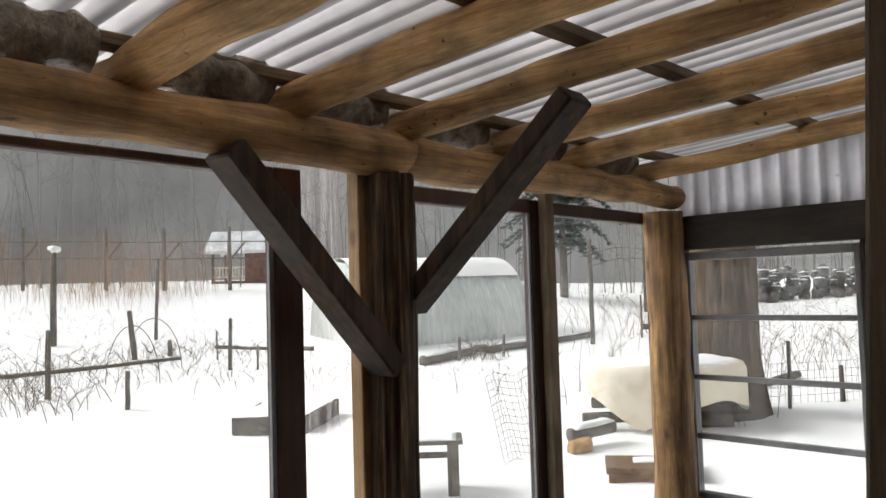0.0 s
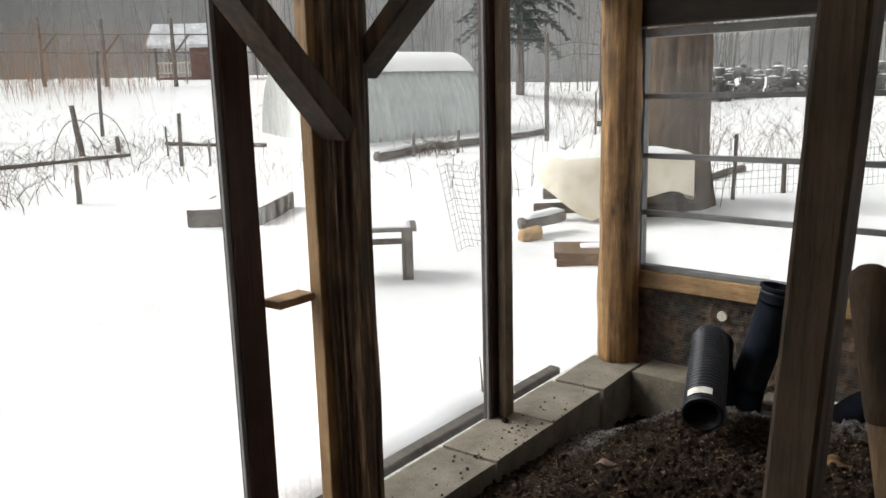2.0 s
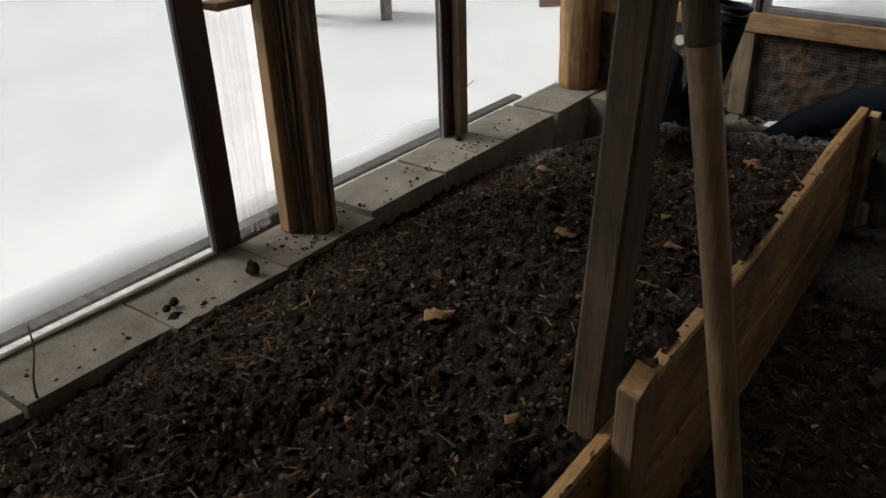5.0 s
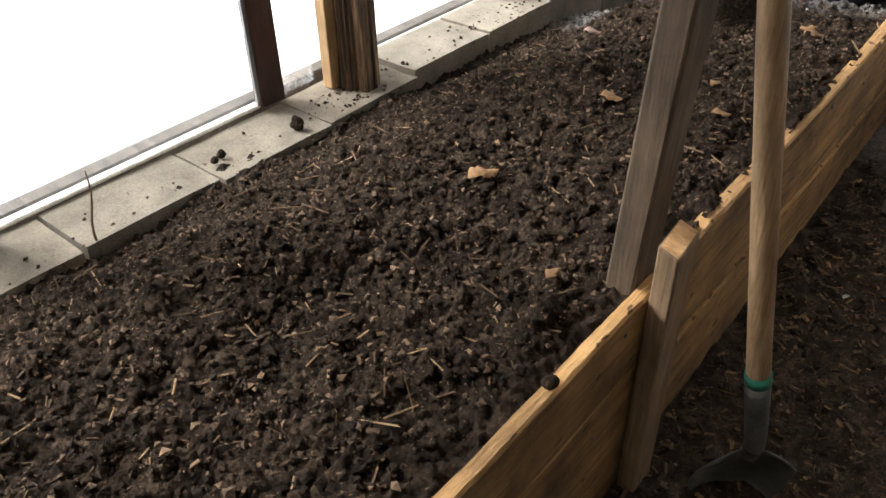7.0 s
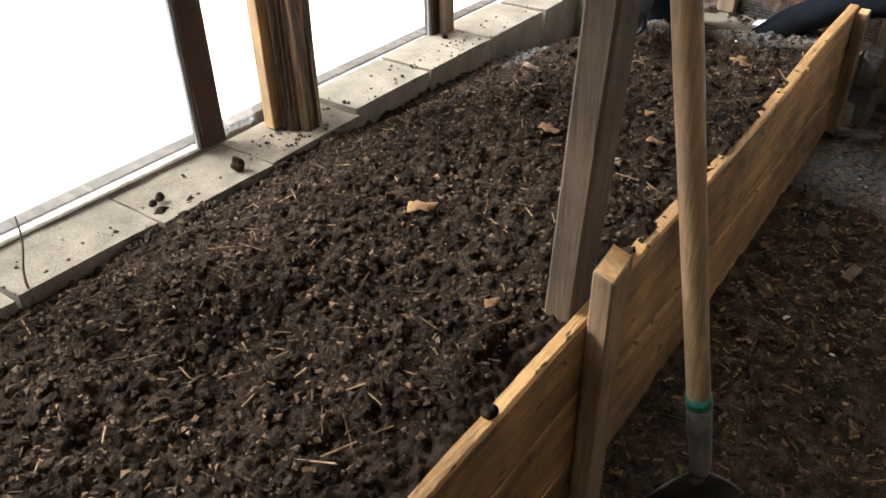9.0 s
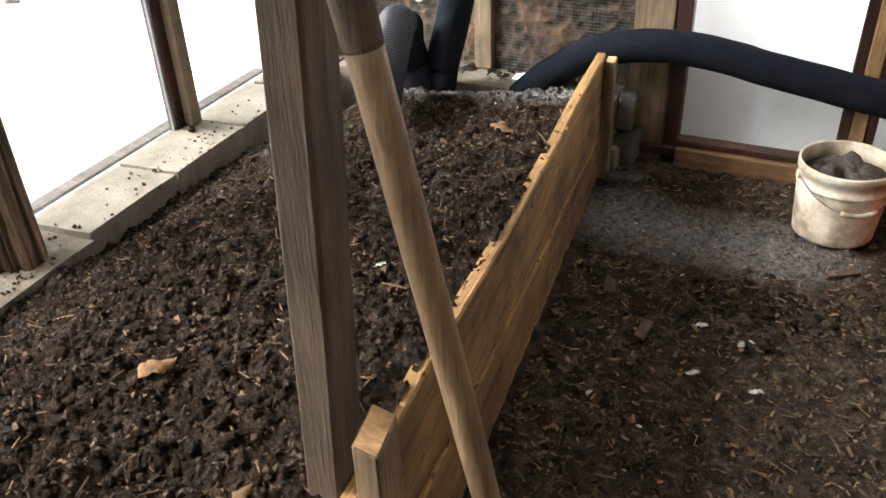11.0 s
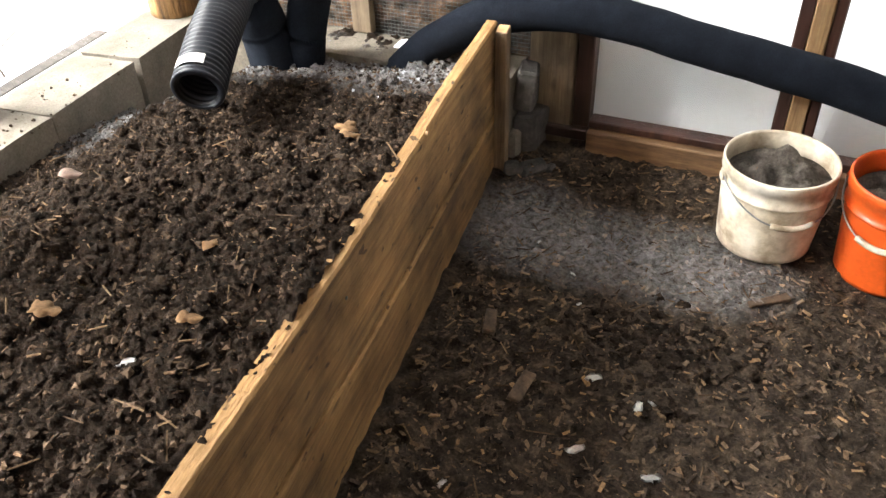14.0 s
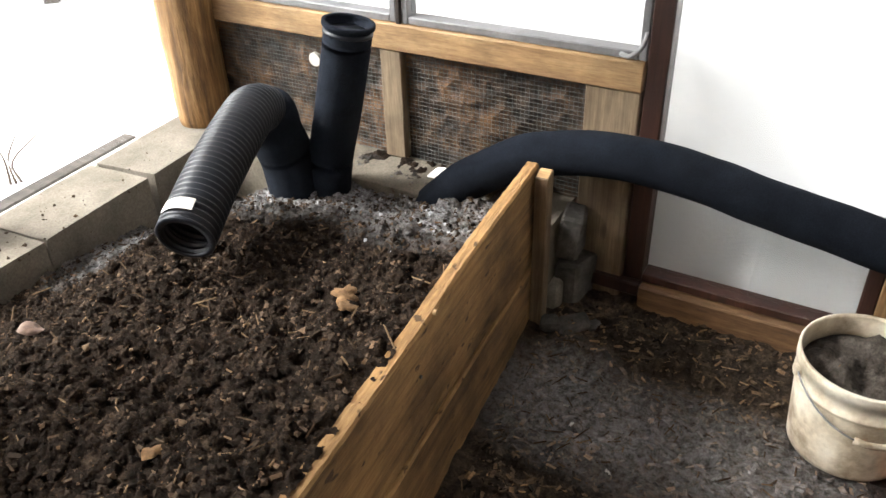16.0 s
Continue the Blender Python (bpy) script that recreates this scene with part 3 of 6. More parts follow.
window_unit("window_1", "tall fixed window in a dark red-brown frame", -0.44, 0.562, CAP, 1.985, (0.06, 0.086), (0.012, 0.022))
window_unit("window_2", "tall fixed window in a dark red-brown frame", 0.82, 1.655, CAP, 1.98, (0.05, 0.052), (0.010, 0.05))
window_unit("window_4", "tall fixed window in a dark red-brown frame", -1.46, -0.46, CAP, 1.985, (0.06, 0.06), (0.012, 0.022))
window_unit("window_3", "tall narrow window in a dark red-brown frame beside the log corner post", 1.66, 2.62, CAP, 1.98, (0.02, 0.06), (0.010, 0.05))
# unseen solid wall added here to darken the near end
tagged(part("wall_side", boxed(-0.96, GX, BACK_Y, -1.47, CAP, 2.2, 0.004), M_PLASTER), "unseen boarded side wall added to keep out window light", "wall", kind="structure")

# clear corrugated strip between window and post
strip = tagged(new("window_6"), "narrow streaked clear corrugated panel between window and post", "window", kind="structure")
bm = bmesh.new()
ys = spread(0.569, 0.705, 44)
rows = [[bm.verts.new((GX - 0.03 + 0.006 * math.sin(y * 2 * math.pi / 0.032), y, z)) for y in ys] for z in (CAP, 1.0, 2.0)]
for a, b in zip(rows, rows[1:]):
    for k in range(len(ys) - 1):
        bm.faces.new((a[k], a[k + 1], b[k + 1], b[k]))
p = part("corrugated_pane", bm, M_STREAK, strip, "clear wavy plastic with streaks", True)
p.visible_shadow = False
part("crossbar", boxed(GX - 0.02, GX + 0.045, 0.568, 0.692, 1.027, 1.049, 0.003), M_STUD_X, strip, "pale pine crossbar")
part("stud", boxed(GX + 0.026, GX + 0.070, 0.692, 0.738, CAP, 2.01, 0.003), M_STUD, strip, "pale pine stud")
tagged(part("wall_stud", boxed(GX + 0.004, GX + 0.038, 1.636, 1.690, CAP + 0.02, 2.0, 0.003), M_STUD_G), "greyed pine stud between two windows", "stud")


# ---- log frame ----
def split_post():
    """A rough split post with deep lengthwise furrows."""
    bm = bmesh.new()
    n, seg = 70, 72
    rings = []
    for i in range(n + 1):
        z = CAP - 0.02 + (2.0 - CAP) * i / n
        cx = -0.765 + 0.010 * noise.noise(Vector((0, 0, z * 1.7)))
        cy = 0.778 + 0.012 * noise.noise(Vector((5, 0, z * 1.4)))
        ring = []
        for k in range(seg):
            w = 2 * math.pi * k / seg
            d = Vector((math.cos(w), math.sin(w), 0))
            r = 0.0565 / max(abs(math.cos(w - 0.4)), abs(math.sin(w - 0.4))) ** 0.6
            r *= 1 + 0.10 * noise.noise(Vector((d.x * 2.2, d.y * 2.2, z * 1.2))) + 0.75 * min(noise.noise(Vector((d.x * 6, d.y * 6, z * 0.7 + 4))), 0.05) + 0.06 * noise.noise(Vector((d.x * 16, d.y * 16, z * 3)))
            ring.append(bm.verts.new((cx + d.x * r, cy + d.y * r, z)))
        rings.append(ring)
    for a, b in zip(rings, rings[1:]):
        for k in range(seg):
            bm.faces.new((a[k], a[(k + 1) % seg], b[(k + 1) % seg], b[k]))
    bm.faces.new(rings[0][::-1])
    bm.faces.new(rings[-1])
    tagged(part("log_post", bm, M_BARK, smooth=True), "rough dark split cedar post with furrowed bark, standing on the blocks", "post", "posts of the log frame")


split_post()
tagged(log("log_post", (-0.790, 2.525, CAP), (-0.795, 2.515, 1.98), 0.092, 0.084, M_LOG_Z, rough=0.09, n=40, jig=0.008, seg=24), "golden peeled log corner post on the block wall", "post", "posts of the log frame")
tagged(log("log_beam", (-0.79, -2.6, 2.046), (-0.79, 0.86, 2.044), 0.059, 0.062, M_LOG_Y, rough=0.12, n=50, jig=0.012, seg=24), "thick peeled log beam over the windows", "beam", "logs of the roof")
tagged(log("log_beam", (-0.79, 0.84, 2.042), (-0.78, 2.62, 2.050), 0.061, 0.053, M_LOG_Y, rough=0.12, n=40, sag=0.0, jig=0.02, seg=24), "pale peeled log beam over the far windows", "beam", "logs of the roof")
SLOPE = 0.088


def roof_z(x):
    return 2.124 + SLOPE * (x + 0.76)


for i, (y, r, dy) in enumerate([(-1.75, 0.045, 0.0), (-1.3, 0.045, 0.0), (-0.85, 0.045, 0.0), (-0.4, 0.045, 0), (0.055, 0.052, 0.0), (0.47, 0.047, 0.02), (0.855, 0.043, 0.0), (1.30, 0.043, 0.03), (1.75, 0.042, 0.03), (2.30, 0.037, -0.02)]):
    tagged(log("log_rafter", (-0.90, y, roof_z(-0.90)), (HOUSE_X, y + dy, roof_z(HOUSE_X) + 0.02), r, r * 0.96, M_LOG, rough=0.14, n=44, jig=0.012), "pale peeled pole rafter under the plastic roof", "rafter", "logs of the roof")
for x, w in ((-0.90, 0.05), (-0.27, 0.05), (0.55, 0.05), (1.4, 0.05), (2.2, 0.05)):
    q = 0.14 if x == -0.27 else (0.2 if x == -0.90 else 0)
    z = roof_z(x) + 0.062
    bm = beam(bmesh.new(), (x - (q * 0.55 if x == -0.27 else 0), -2.6, z), (x + q, end_y(x), z + SLOPE * q), w, 0.03)
    tagged(part("roof_batten", bm, M_BATTEN), "rough sawn batten across the pole rafters", "batten", "roof battens")


def corrugated(name, label, material, x0, x1, y0, y1, zf, step_across=0.0762, amp=0.011):
    bm = bmesh.new()
    n = int((y1 - y0) / step_across * 10)
    ys = spread(y0, y1, n)
    rows = []
    for x in spread(x0, x1, 6):
        rows.append([bm.verts.new((x, y, zf(x) + amp * math.sin(2 * math.pi * y / step_across))) for y in ys])
    for a, b in zip(rows, rows[1:]):
        for k in range(n):
            bm.faces.new((a[k], a[k + 1], b[k + 1], b[k]))
    ob = part(name, bm, material, smooth=True)
    sol = ob.modifiers.new("thickness", "SOLIDIFY")
    sol.thickness = 0.002
    return tagged(ob, label, "roof", kind="structure")


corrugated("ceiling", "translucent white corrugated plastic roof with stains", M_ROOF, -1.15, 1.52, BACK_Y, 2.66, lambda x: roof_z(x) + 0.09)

# opaque eave added out of view to hold back light from above
bm = boxed(1.48, HOUSE_X, BACK_Y, 2.6, 2.41, 2.485, 0)
for v in bm.verts:
    v.co.z += SLOPE * (v.co.x - 1.48)
tagged(part("ceiling_solid", bm, M_PLASTER), "unseen solid eave added to cut overhead light", "ceiling", kind="structure")
# corrugated gable above the end header
bm = bmesh.new()
us = spread(-0.06, 3.6, 480)
low = [bm.verts.new(EW @ Vector((u, 0.02 + 0.011 * math.sin(2 * math.pi * u / 0.0762), 1.955))) for u in us]
high = [bm.verts.new(EW @ Vector((u, 0.02 + 0.011 * math.sin(2 * math.pi * u / 0.0762), roof_z(u - 0.73) + 0.10))) for u in us]
for k in range(len(us) - 1):
    bm.faces.new((low[k], low[k + 1], high[k + 1], high[k]))
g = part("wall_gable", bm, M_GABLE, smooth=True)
g.modifiers.new("thickness", "SOLIDIFY").thickness = 0.002
tagged(g, "grey translucent corrugated gable sheet with water stains", "wall", kind="structure")

# braces
def brace(label, p, q, w, h, ref, pegs):
    t = thing("brace", label, "brace", "knee braces")
    part("timber", beam(bmesh.new(), p, q, w, h, ref, 0.006), M_BRACE, t)
    for a, out in pegs:
        bm = bmesh.new()
        sweep(bm, [Vector(a), Vector(a) + Vector(out)], 0.008, 10)
        part("peg", bm, M_HEADER, t, "dark round peg")


brace("old dark oak knee brace from post to beam", (-0.75, 0.252, 1.988), (-0.75, 0.746, 1.468), 0.06, 0.098, Vector((1, 0, 0)), [((-0.735, 0.278, 1.94), (0.018, 0, 0)), ((-0.735, 0.708, 1.498), (0.018, 0, 0))])
brace("old dark oak knee brace from post to rafter", (-0.775, 0.855, 1.620), (-0.228, 0.855, 2.112), 0.05, 0.104, Vector((0, 1, 0)), [((-0.30, 0.838, 2.045), (0, -0.013, 0)), ((-0.70, 0.838, 1.685), (0, -0.013, 0))])

# bags of insulation tucked between the rafters on the beam
for i, (ya, yb) in enumerate([(-0.36, -0.01), (0.11, 0.42), (0.52, 0.81), (0.90, 1.25), (1.345, 1.70), (1.80, 2.25)]):
    bm = bmesh.new()
    pts = line((-0.825, ya, 2.166), (-0.815, yb, 2.170), 22)
    sweep(bm, pts, [0.066 * (0.45 + 0.55 * math.sin(math.pi * min(max(k / 22, 0.06), 0.94)) ** 0.35) for k in range(23)], 20, 0.55, 16.0)
    tagged(part("insulation_bag", bm, M_BAG, smooth=True), "crumpled clear plastic bag of brown insulation above the beam", "insulation", "bags between rafters")


# ---- end wall ----
def ebox(u0, u1, v0, v1, z0, z1, bev=0.004):
    return boxed(u0, u1, v0, v1, z0, z1, bev, EW)


tagged(part("header", ebox(-0.02, 3.5, -0.045, 0.05, 1.812, 1.955), M_HEADER), "dark stained timber header over the louvred windows", "beam")
tagged(part("sill_board", ebox(-0.05, 1.432, -0.035, 0.06, 0.683, 0.760), M_STUD_X), "pale pine sill board under the louvred windows", "sill")
for u0, u1, lab in ((0.656, 0.728, "greyed pine stud standing on the block wall"), (1.285, 1.430, "wide greyed board post beside the big window")):
    tagged(part("wall_stud", ebox(u0, u1, -0.03, 0.05, 0.05 if u0 > 1 else 0.345, 0.683), M_STUD_G), lab, "stud")
def infill(u0, u1, m0, gap):
    t = thing("infill_panel", "dark leaf-litter insulation held behind fine wire mesh", "panel", "infill panels")
    part("leaf_litter", ebox(u0, u1, 0.0, 0.06, 0.2, 0.683, 0), M_INFILL, t)
    bm = bmesh.new()
    for u in spread(m0, u1, int((u1 - m0) / gap)):
        box(bm, u - 0.0004, u + 0.0004, -0.006, -0.005, 0.345, 0.683, EW)
    for z in spread(0.345, 0.683, int(0.338 / gap)):
        box(bm, m0, u1, -0.008, -0.006, z - 0.0006, z + 0.0006, EW)
    part("wire_mesh", bm, M_SHOVEL, t, "fine grey wire mesh")


infill(-0.07, 0.656, 0.0, 0.0125)
infill(0.728, 1.285, 0.728, 0.0125)
bm = bmesh.new()
sweep(bm, [EW @ Vector((0.404, -0.02, 0.606)), EW @ Vector((0.404, -0.008, 0.606))], 0.021, 24)
tagged(part("round_cap", bm, M_LABEL), "small white round cap on the mesh panel", "cap")


def louvre(name, u0, u1, z0, z1, bars):
    w = tagged(new(name), "old aluminium window of four stacked panes in a dark frame", "window", kind="structure")
    for a, b, c, d, nm in ((u0, u0 + 0.022, z0, z1, "jamb"), (u1 - 0.022, u1, z0, z1, "jamb"), (u0 + 0.022, u1 - 0.022, z1 - 0.035, z1, "head"), (u0 + 0.022, u1 - 0.022, z0, z0 + 0.022, "bottom_rail")):
        part(nm, ebox(a, b, -0.02, 0.03, c, d, 0.003), M_ALU, w)
    part("outer_trim", ebox(u0 - (0.06 if u0 < 0.1 else 0.014), u0, -0.028, 0.03, z0, z1 + 0.03, 0.002), M_HEADER, w)
    edges = [z0 + 0.022] + bars + [z1 - 0.035]
    for z in bars:
        part("crossbar", ebox(u0 + 0.022, u1 - 0.022, -0.016, 0.012, z - 0.012, z + 0.010, 0.002), M_ALU, w)
    for a, b in zip(edges, edges[1:]):
        p = part("pane", ebox(u0 + 0.022, u1 - 0.022, 0.0, 0.004, a + 0.009, b - 0.011, 0), M_GLASS, w)
        p.visible_shadow = False


louvre("window_7", 0.0, 0.712, 0.760, 1.800, [1.019, 1.267, 1.521])
louvre("window_8", 0.730, 1.432, 0.760, 1.800, [1.019, 1.267, 1.521])
# window latch crank on the sill
bm = bmesh.new()
sweep(bm, spline([EW @ Vector(p) for p in ((1.37, -0.03, 0.775), (1.40, -0.055, 0.78), (1.425, -0.05, 0.805), (1.43, -0.03, 0.835))], 14), 0.006, 8)
tagged(part("window_crank", bm, M_ALU, smooth=True), "small bent metal crank handle on the window sill", "handle")


def big_window(name, u0, u1, z0, z1, left=0.05, right=0.05):
    w = tagged(new(name), "large fixed window in a red-brown frame beside the path", "window", kind="structure")
    part("stile", ebox(u0, u0 + left, -0.03, 0.03, z0, z1, 0.004), M_FRAME, w)
    part("stile", ebox(u1 - right, u1, -0.03, 0.03, z0, z1, 0.004), M_FRAME, w)
    part("bottom_rail", ebox(u0 + left, u1 - right, -0.028, 0.03, z0, z0 + 0.025, 0.003), M_FRAME, w)
    part("top_rail", ebox(u0 + left, u1 - right, -0.028, 0.03, z1 - 0.05, z1, 0.003), M_FRAME, w)
    p = part("pane", ebox(u0 + left, u1 - right, 0.0, 0.004, z0 + 0.025, z1 - 0.05, 0), M_GLASS, w)
    p.visible_shadow = False


big_window("window_9", 1.436, 2.058, 0.140, 1.82, 0.052, 0.036)
big_window("window_10", 2.106, 2.77, 0.140, 1.82, 0.030, 0.05)
big_window("window_11", 2.79, 3.50, 0.140, 1.82)
tagged(part("wall_stud", ebox(2.058, 2.106, -0.035, 0.03, 0.140, 1.82), M_STUD), "pale pine stud between two big windows", "stud")
tagged(part("sill_board", ebox(1.490, 3.45, -0.055, 0.05, 0.045, 0.138), M_SILL), "pale pine sill beam lying on the mulch under the big window", "sill")
tagged(part("sole_plate", ebox(1.26, 1.488, -0.05, 0.05, 0.10, 0.138), M_FRAME), "short brown sole plate under the board post", "plate")
tagged(part("wall_base", ebox(1.3, 3.5, 0.0, 0.1, -0.4, 0.043, 0), M_GROUT), "rough mortar base under the big window", "wall", kind="structure")
# rubble by the corner post
for i, (x, y, z, sx, sy, sz, rz) in enumerate([(0.60, 2.40, 0.29, 0.07, 0.10, 0.14, 12), (0.615, 2.40, 0.14, 0.07, 0.10, 0.15, -6), (0.655, 2.27, 0.075, 0.09, 0.05, 0.035, 40), (0.60, 2.24, 0.08, 0.05, 0.06, 0.04, 15), (0.70, 2.30, 0.065, 0.05, 0.04, 0.03, 70)]):
    bm = boxed(-sx / 2, sx / 2, -sy / 2, sy / 2, -sz / 2, sz / 2, 0.008, None, 0.012)
    ob = tagged(part("rubble_stone", bm, M_RUBBLE), "broken grey concrete piece stacked beside the post", "stone", "rubble by the post")
    ob.matrix_basis = pose(x - 0.045, y - 0.01, z - 0.012, 3, 5, rz)

# ---- bed edging: planks, stakes, post ----
edging = thing("plank_edging", "weathered sawn planks on edge holding back the soil", "edging")


def plank(y0, y1, z0f, z1f, x0, x1, lab, ragged=0.0045):
    bm = bmesh.new()
    n = int((y1 - y0) / 0.009)
    rings = []
    for i in range(n + 1):
        y = y0 + (y1 - y0) * i / n
        zt = z1f(y) + ragged * (noise.noise(Vector((y * 9, 3, 0))) + 0.5 * noise.noise(Vector((y * 31, 5, 0))) - 0.9 * max(noise.noise(Vector((y * 47, 11, 0))) - 0.1, 0))
        zb = z0f(y)
        dx = 0.004 * noise.noise(Vector((y * 2, 8, 0))) + edge_x(y) - 0.529
        rings.append([bm.verts.new((x0 + dx, y, zb)), bm.verts.new((x1 + dx, y, zb)), bm.verts.new((x1 + dx, y, zt - 0.006)), bm.verts.new((x1 + dx - 0.005, y, zt)), bm.verts.new((x0 + dx + 0.004, y, zt))])
    for a, b in zip(rings, rings[1:]):
        for k in range(5):
            bm.faces.new((a[k], a[(k + 1) % 5], b[(k + 1) % 5], b[k]))
    bm.faces.new(rings[0])
    bm.faces.new(rings[-1][::-1])
    bmesh.ops.recalc_face_normals(bm, faces=bm.faces)
    bm.normal_update()
    for f in bm.faces:
        f.material_index = 1 if f.normal.z > 0.45 else 0
    part("plank", bm, (M_PLANK, M_PLANK_EDGE), edging, lab)


seam = lambda y: 0.252 - 0.022 * (y - 1.0) + 0.006 * math.sin(y * 3)
top = lambda y: 0.520 - 0.018 * step(0.45, 1.0, y) + 0.018 * step(1.5, 2.1, y)
plank(0.252, 2.285, lambda y: seam(y) + 0.012, top, 0.493, 0.529, "upper plank with a ragged top edge")
plank(0.252, 2.285, lambda y: -0.06, lambda y: seam(y) - 0.004, 0.496, 0.533, "lower plank")
plank(-1.4, 0.248, lambda y: 0.385, lambda y: 0.543, 0.500, 0.530, "upper plank", 0.004)
plank(-1.4, 0.248, lambda y: 0.20, lambda y: 0.381, 0.502, 0.530, "middle plank", 0.004)
plank(-1.4, 0.248, lambda y: -0.06, lambda y: 0.196, 0.500, 0.529, "lower plank", 0.004)


def stake(x0, x1, y0, y1, z1, cut, label):
    bm = bmesh.new()
    vs, fs = box(bm, x0, x1, y0, y1, -0.08, z1)
    for v in bm.verts:
        if v.co.z > 0:
            v.co.z += cut(v.co)
    bmesh.ops.recalc_face_normals(bm, faces=bm.faces)
    bm.normal_update()
    for f in bm.faces:
        if f.normal.z > 0.6:
            f.material_index = 1
    bevelled(bm, 0.003)
    tagged(part("wooden_stake", bm, (M_STAKE, M_CUT)), label, "stake", "stakes of the bed edging")


stake(0.541, 0.580, 0.182, 0.254, 0.655, lambda c: (0.0 if c.y < 0.2 else 0.018) - 0.012 * (c.x > 0.56), "short wide wooden stake with a pale sawn top against the planks")
stake(0.490, 0.526, 2.235, 2.280, 0.515, lambda c: -0.008 * (c.y < 2.25), "square wooden stake at the end of the planks")
bm = boxed(0.446, 0.501, 0.188, 0.268, 0.2, 2.22, 0.005)
for v in bm.verts:
    v.co.x += 0.046 * (v.co.z - 0.4)
    v.co.y += 0.014 * (v.co.z - 0.4)
tagged(part("timber_post", bm, M_POST), "square weathered grey-brown timber post standing in the bed", "post")


# ---- shovel leaning on the post ----
def shovel():
    t = thing("shovel", "long-handled shovel leaning on the post, blade in the mulch", "shovel")
    topp, low = Vector((0.577, 0.19, 1.368)), Vector((0.728, 0.27, 0.402))
    d = (low - topp).normalized()
    bm = bmesh.new()
    n = 40
    pts = [topp.lerp(low, i / n) for i in range(n + 1)]
    sweep(bm, pts, [0.021 if i > 1 else (0.013, 0.019)[i] for i in range(n + 1)], 16, 0.03, 9)
    shaft = part("handle", bm, M_HANDLE, t, "worn ash handle", True)
    bm = bmesh.new()
    sweep(bm, [topp - d * 0.006, topp, topp + d * 0.01, topp + d * 0.15, topp + d * 0.165, topp + d * 0.17], [0.011, 0.019, 0.0228, 0.0225, 0.022, 0.0215], 16)
    part("grip_sleeve", bm, M_POST, shaft, "dark worn grip sleeve", True)
    bm = bmesh.new()
    sweep(bm, [low - d * 0.012, low + d * 0.012], 0.0235, 16)
    part("band", bm, M_GREEN, shaft, "green paint band", True)
    bm = bmesh.new()
    sweep(bm, spline([low + d * 0.012, low + d * 0.12, low + d * 0.17 + Vector((0, -0.004, 0)), low + d * 0.21 + Vector((-0.012, 0.0, 0))], 14), [0.023 - 0.0004 * i for i in range(15)], 16)
    part("socket", bm, M_SHOVEL, t, "steel socket", True)
    # dished blade
    bm = bmesh.new()
    base = low + d * 0.19
    down = (d * 0.9 + Vector((-0.30, 0.10, 0))).normalized()
    side = down.cross(Vector((0.55, -0.8, 0.3))).normalized()
    face = side.cross(down).normalized()
    rows = []
    for i in range(13):
        u = i / 12
        w = 0.078 * (0.9 + 0.25 * math.sin(math.pi * min(u * 1.1, 1)) ) * (1 - step(0.62, 1.02, u) * 0.92)
        row = []
        for k in range(9):
            s = (k - 4) / 4
            row.append(bm.verts.new(base + down * (u * 0.27) + side * (s * w) + face * (0.035 * s * s - 0.02 * math.sin(u * 3))))
        rows.append(row)
    for a, b in zip(rows, rows[1:]):
        for k in range(8):
            bm.faces.new((a[k], a[k + 1], b[k + 1], b[k]))
    bl = part("blade", bm, M_SHOVEL, t, "worn steel blade", True)
    bl.modifiers.new("thickness", "SOLIDIFY").thickness = 0.003


shovel()


# ---- pipes ----
def ribbed(pts, r, pitch=0.0165, depth=0.006):
    """Rings of a corrugated hose along a path of points."""
    length = sum((b - a).length for a, b in zip(pts, pts[1:]))
    steps = int(length / pitch * 6)
    out, rad, acc = [], [], 0.0
    dense = []
    cum = [0.0]
    for a, b in zip(pts, pts[1:]):
        cum.append(cum[-1] + (b - a).length)
    k = 0
    for i in range(steps + 1):
        s = length * i / steps
        while k < len(cum) - 2 and cum[k + 1] < s:
            k += 1
        u = (s - cum[k]) / max(cum[k + 1] - cum[k], 1e-6)
        out.append(pts[k].lerp(pts[k + 1], u))
        rad.append(r - depth * (0.5 - 0.5 * math.tanh(2.2 * math.sin(2 * math.pi * s / pitch))))
    return out, rad


def open_tube(bm, pts, rad, wall, seg=28):
    """A pipe with a visible bore: outer skin, lip and inner skin."""
    outer = sweep(bm, pts, rad, seg, cap=False)
    inner = sweep(bm, pts[:12], [r - wall for r in rad[:12]], seg, cap=False)
    for k in range(seg):
        bm.faces.new((outer[0][k], inner[0][k], inner[0][(k + 1) % seg], outer[0][(k + 1) % seg]))
    bmesh.ops.recalc_face_normals(bm, faces=bm.faces)


MOUTH = Vector((-0.082, 1.62, 0.545))
pipe = thing("corrugated_pipe", "black corrugated drain pipe bent over the soil, with a pale label", "pipe")
curve = spline([MOUTH, (-0.13, 1.785, 0.598), (-0.182, 1.96, 0.633), (-0.222, 2.08, 0.635), (-0.243, 2.16, 0.592), (-0.25, 2.205, 0.50), (-0.245, 2.225, 0.36), (-0.24, 2.235, 0.20)], 120)
pts, rad = ribbed(curve, 0.066)
bm = bmesh.new()
open_tube(bm, pts, rad, 0.012)
ribbed_hose = part("hose", bm, M_BLACK, pipe, "", True)
bm = bmesh.new()
sweep(bm, spline([(-0.238, 2.135, 0.612), (-0.248, 2.185, 0.545), (-0.245, 2.215, 0.45), (-0.235, 2.225, 0.34), (-0.23, 2.23, 0.20)], 30), [0.069] + [0.078] * 30, 24, 0.12, 12)
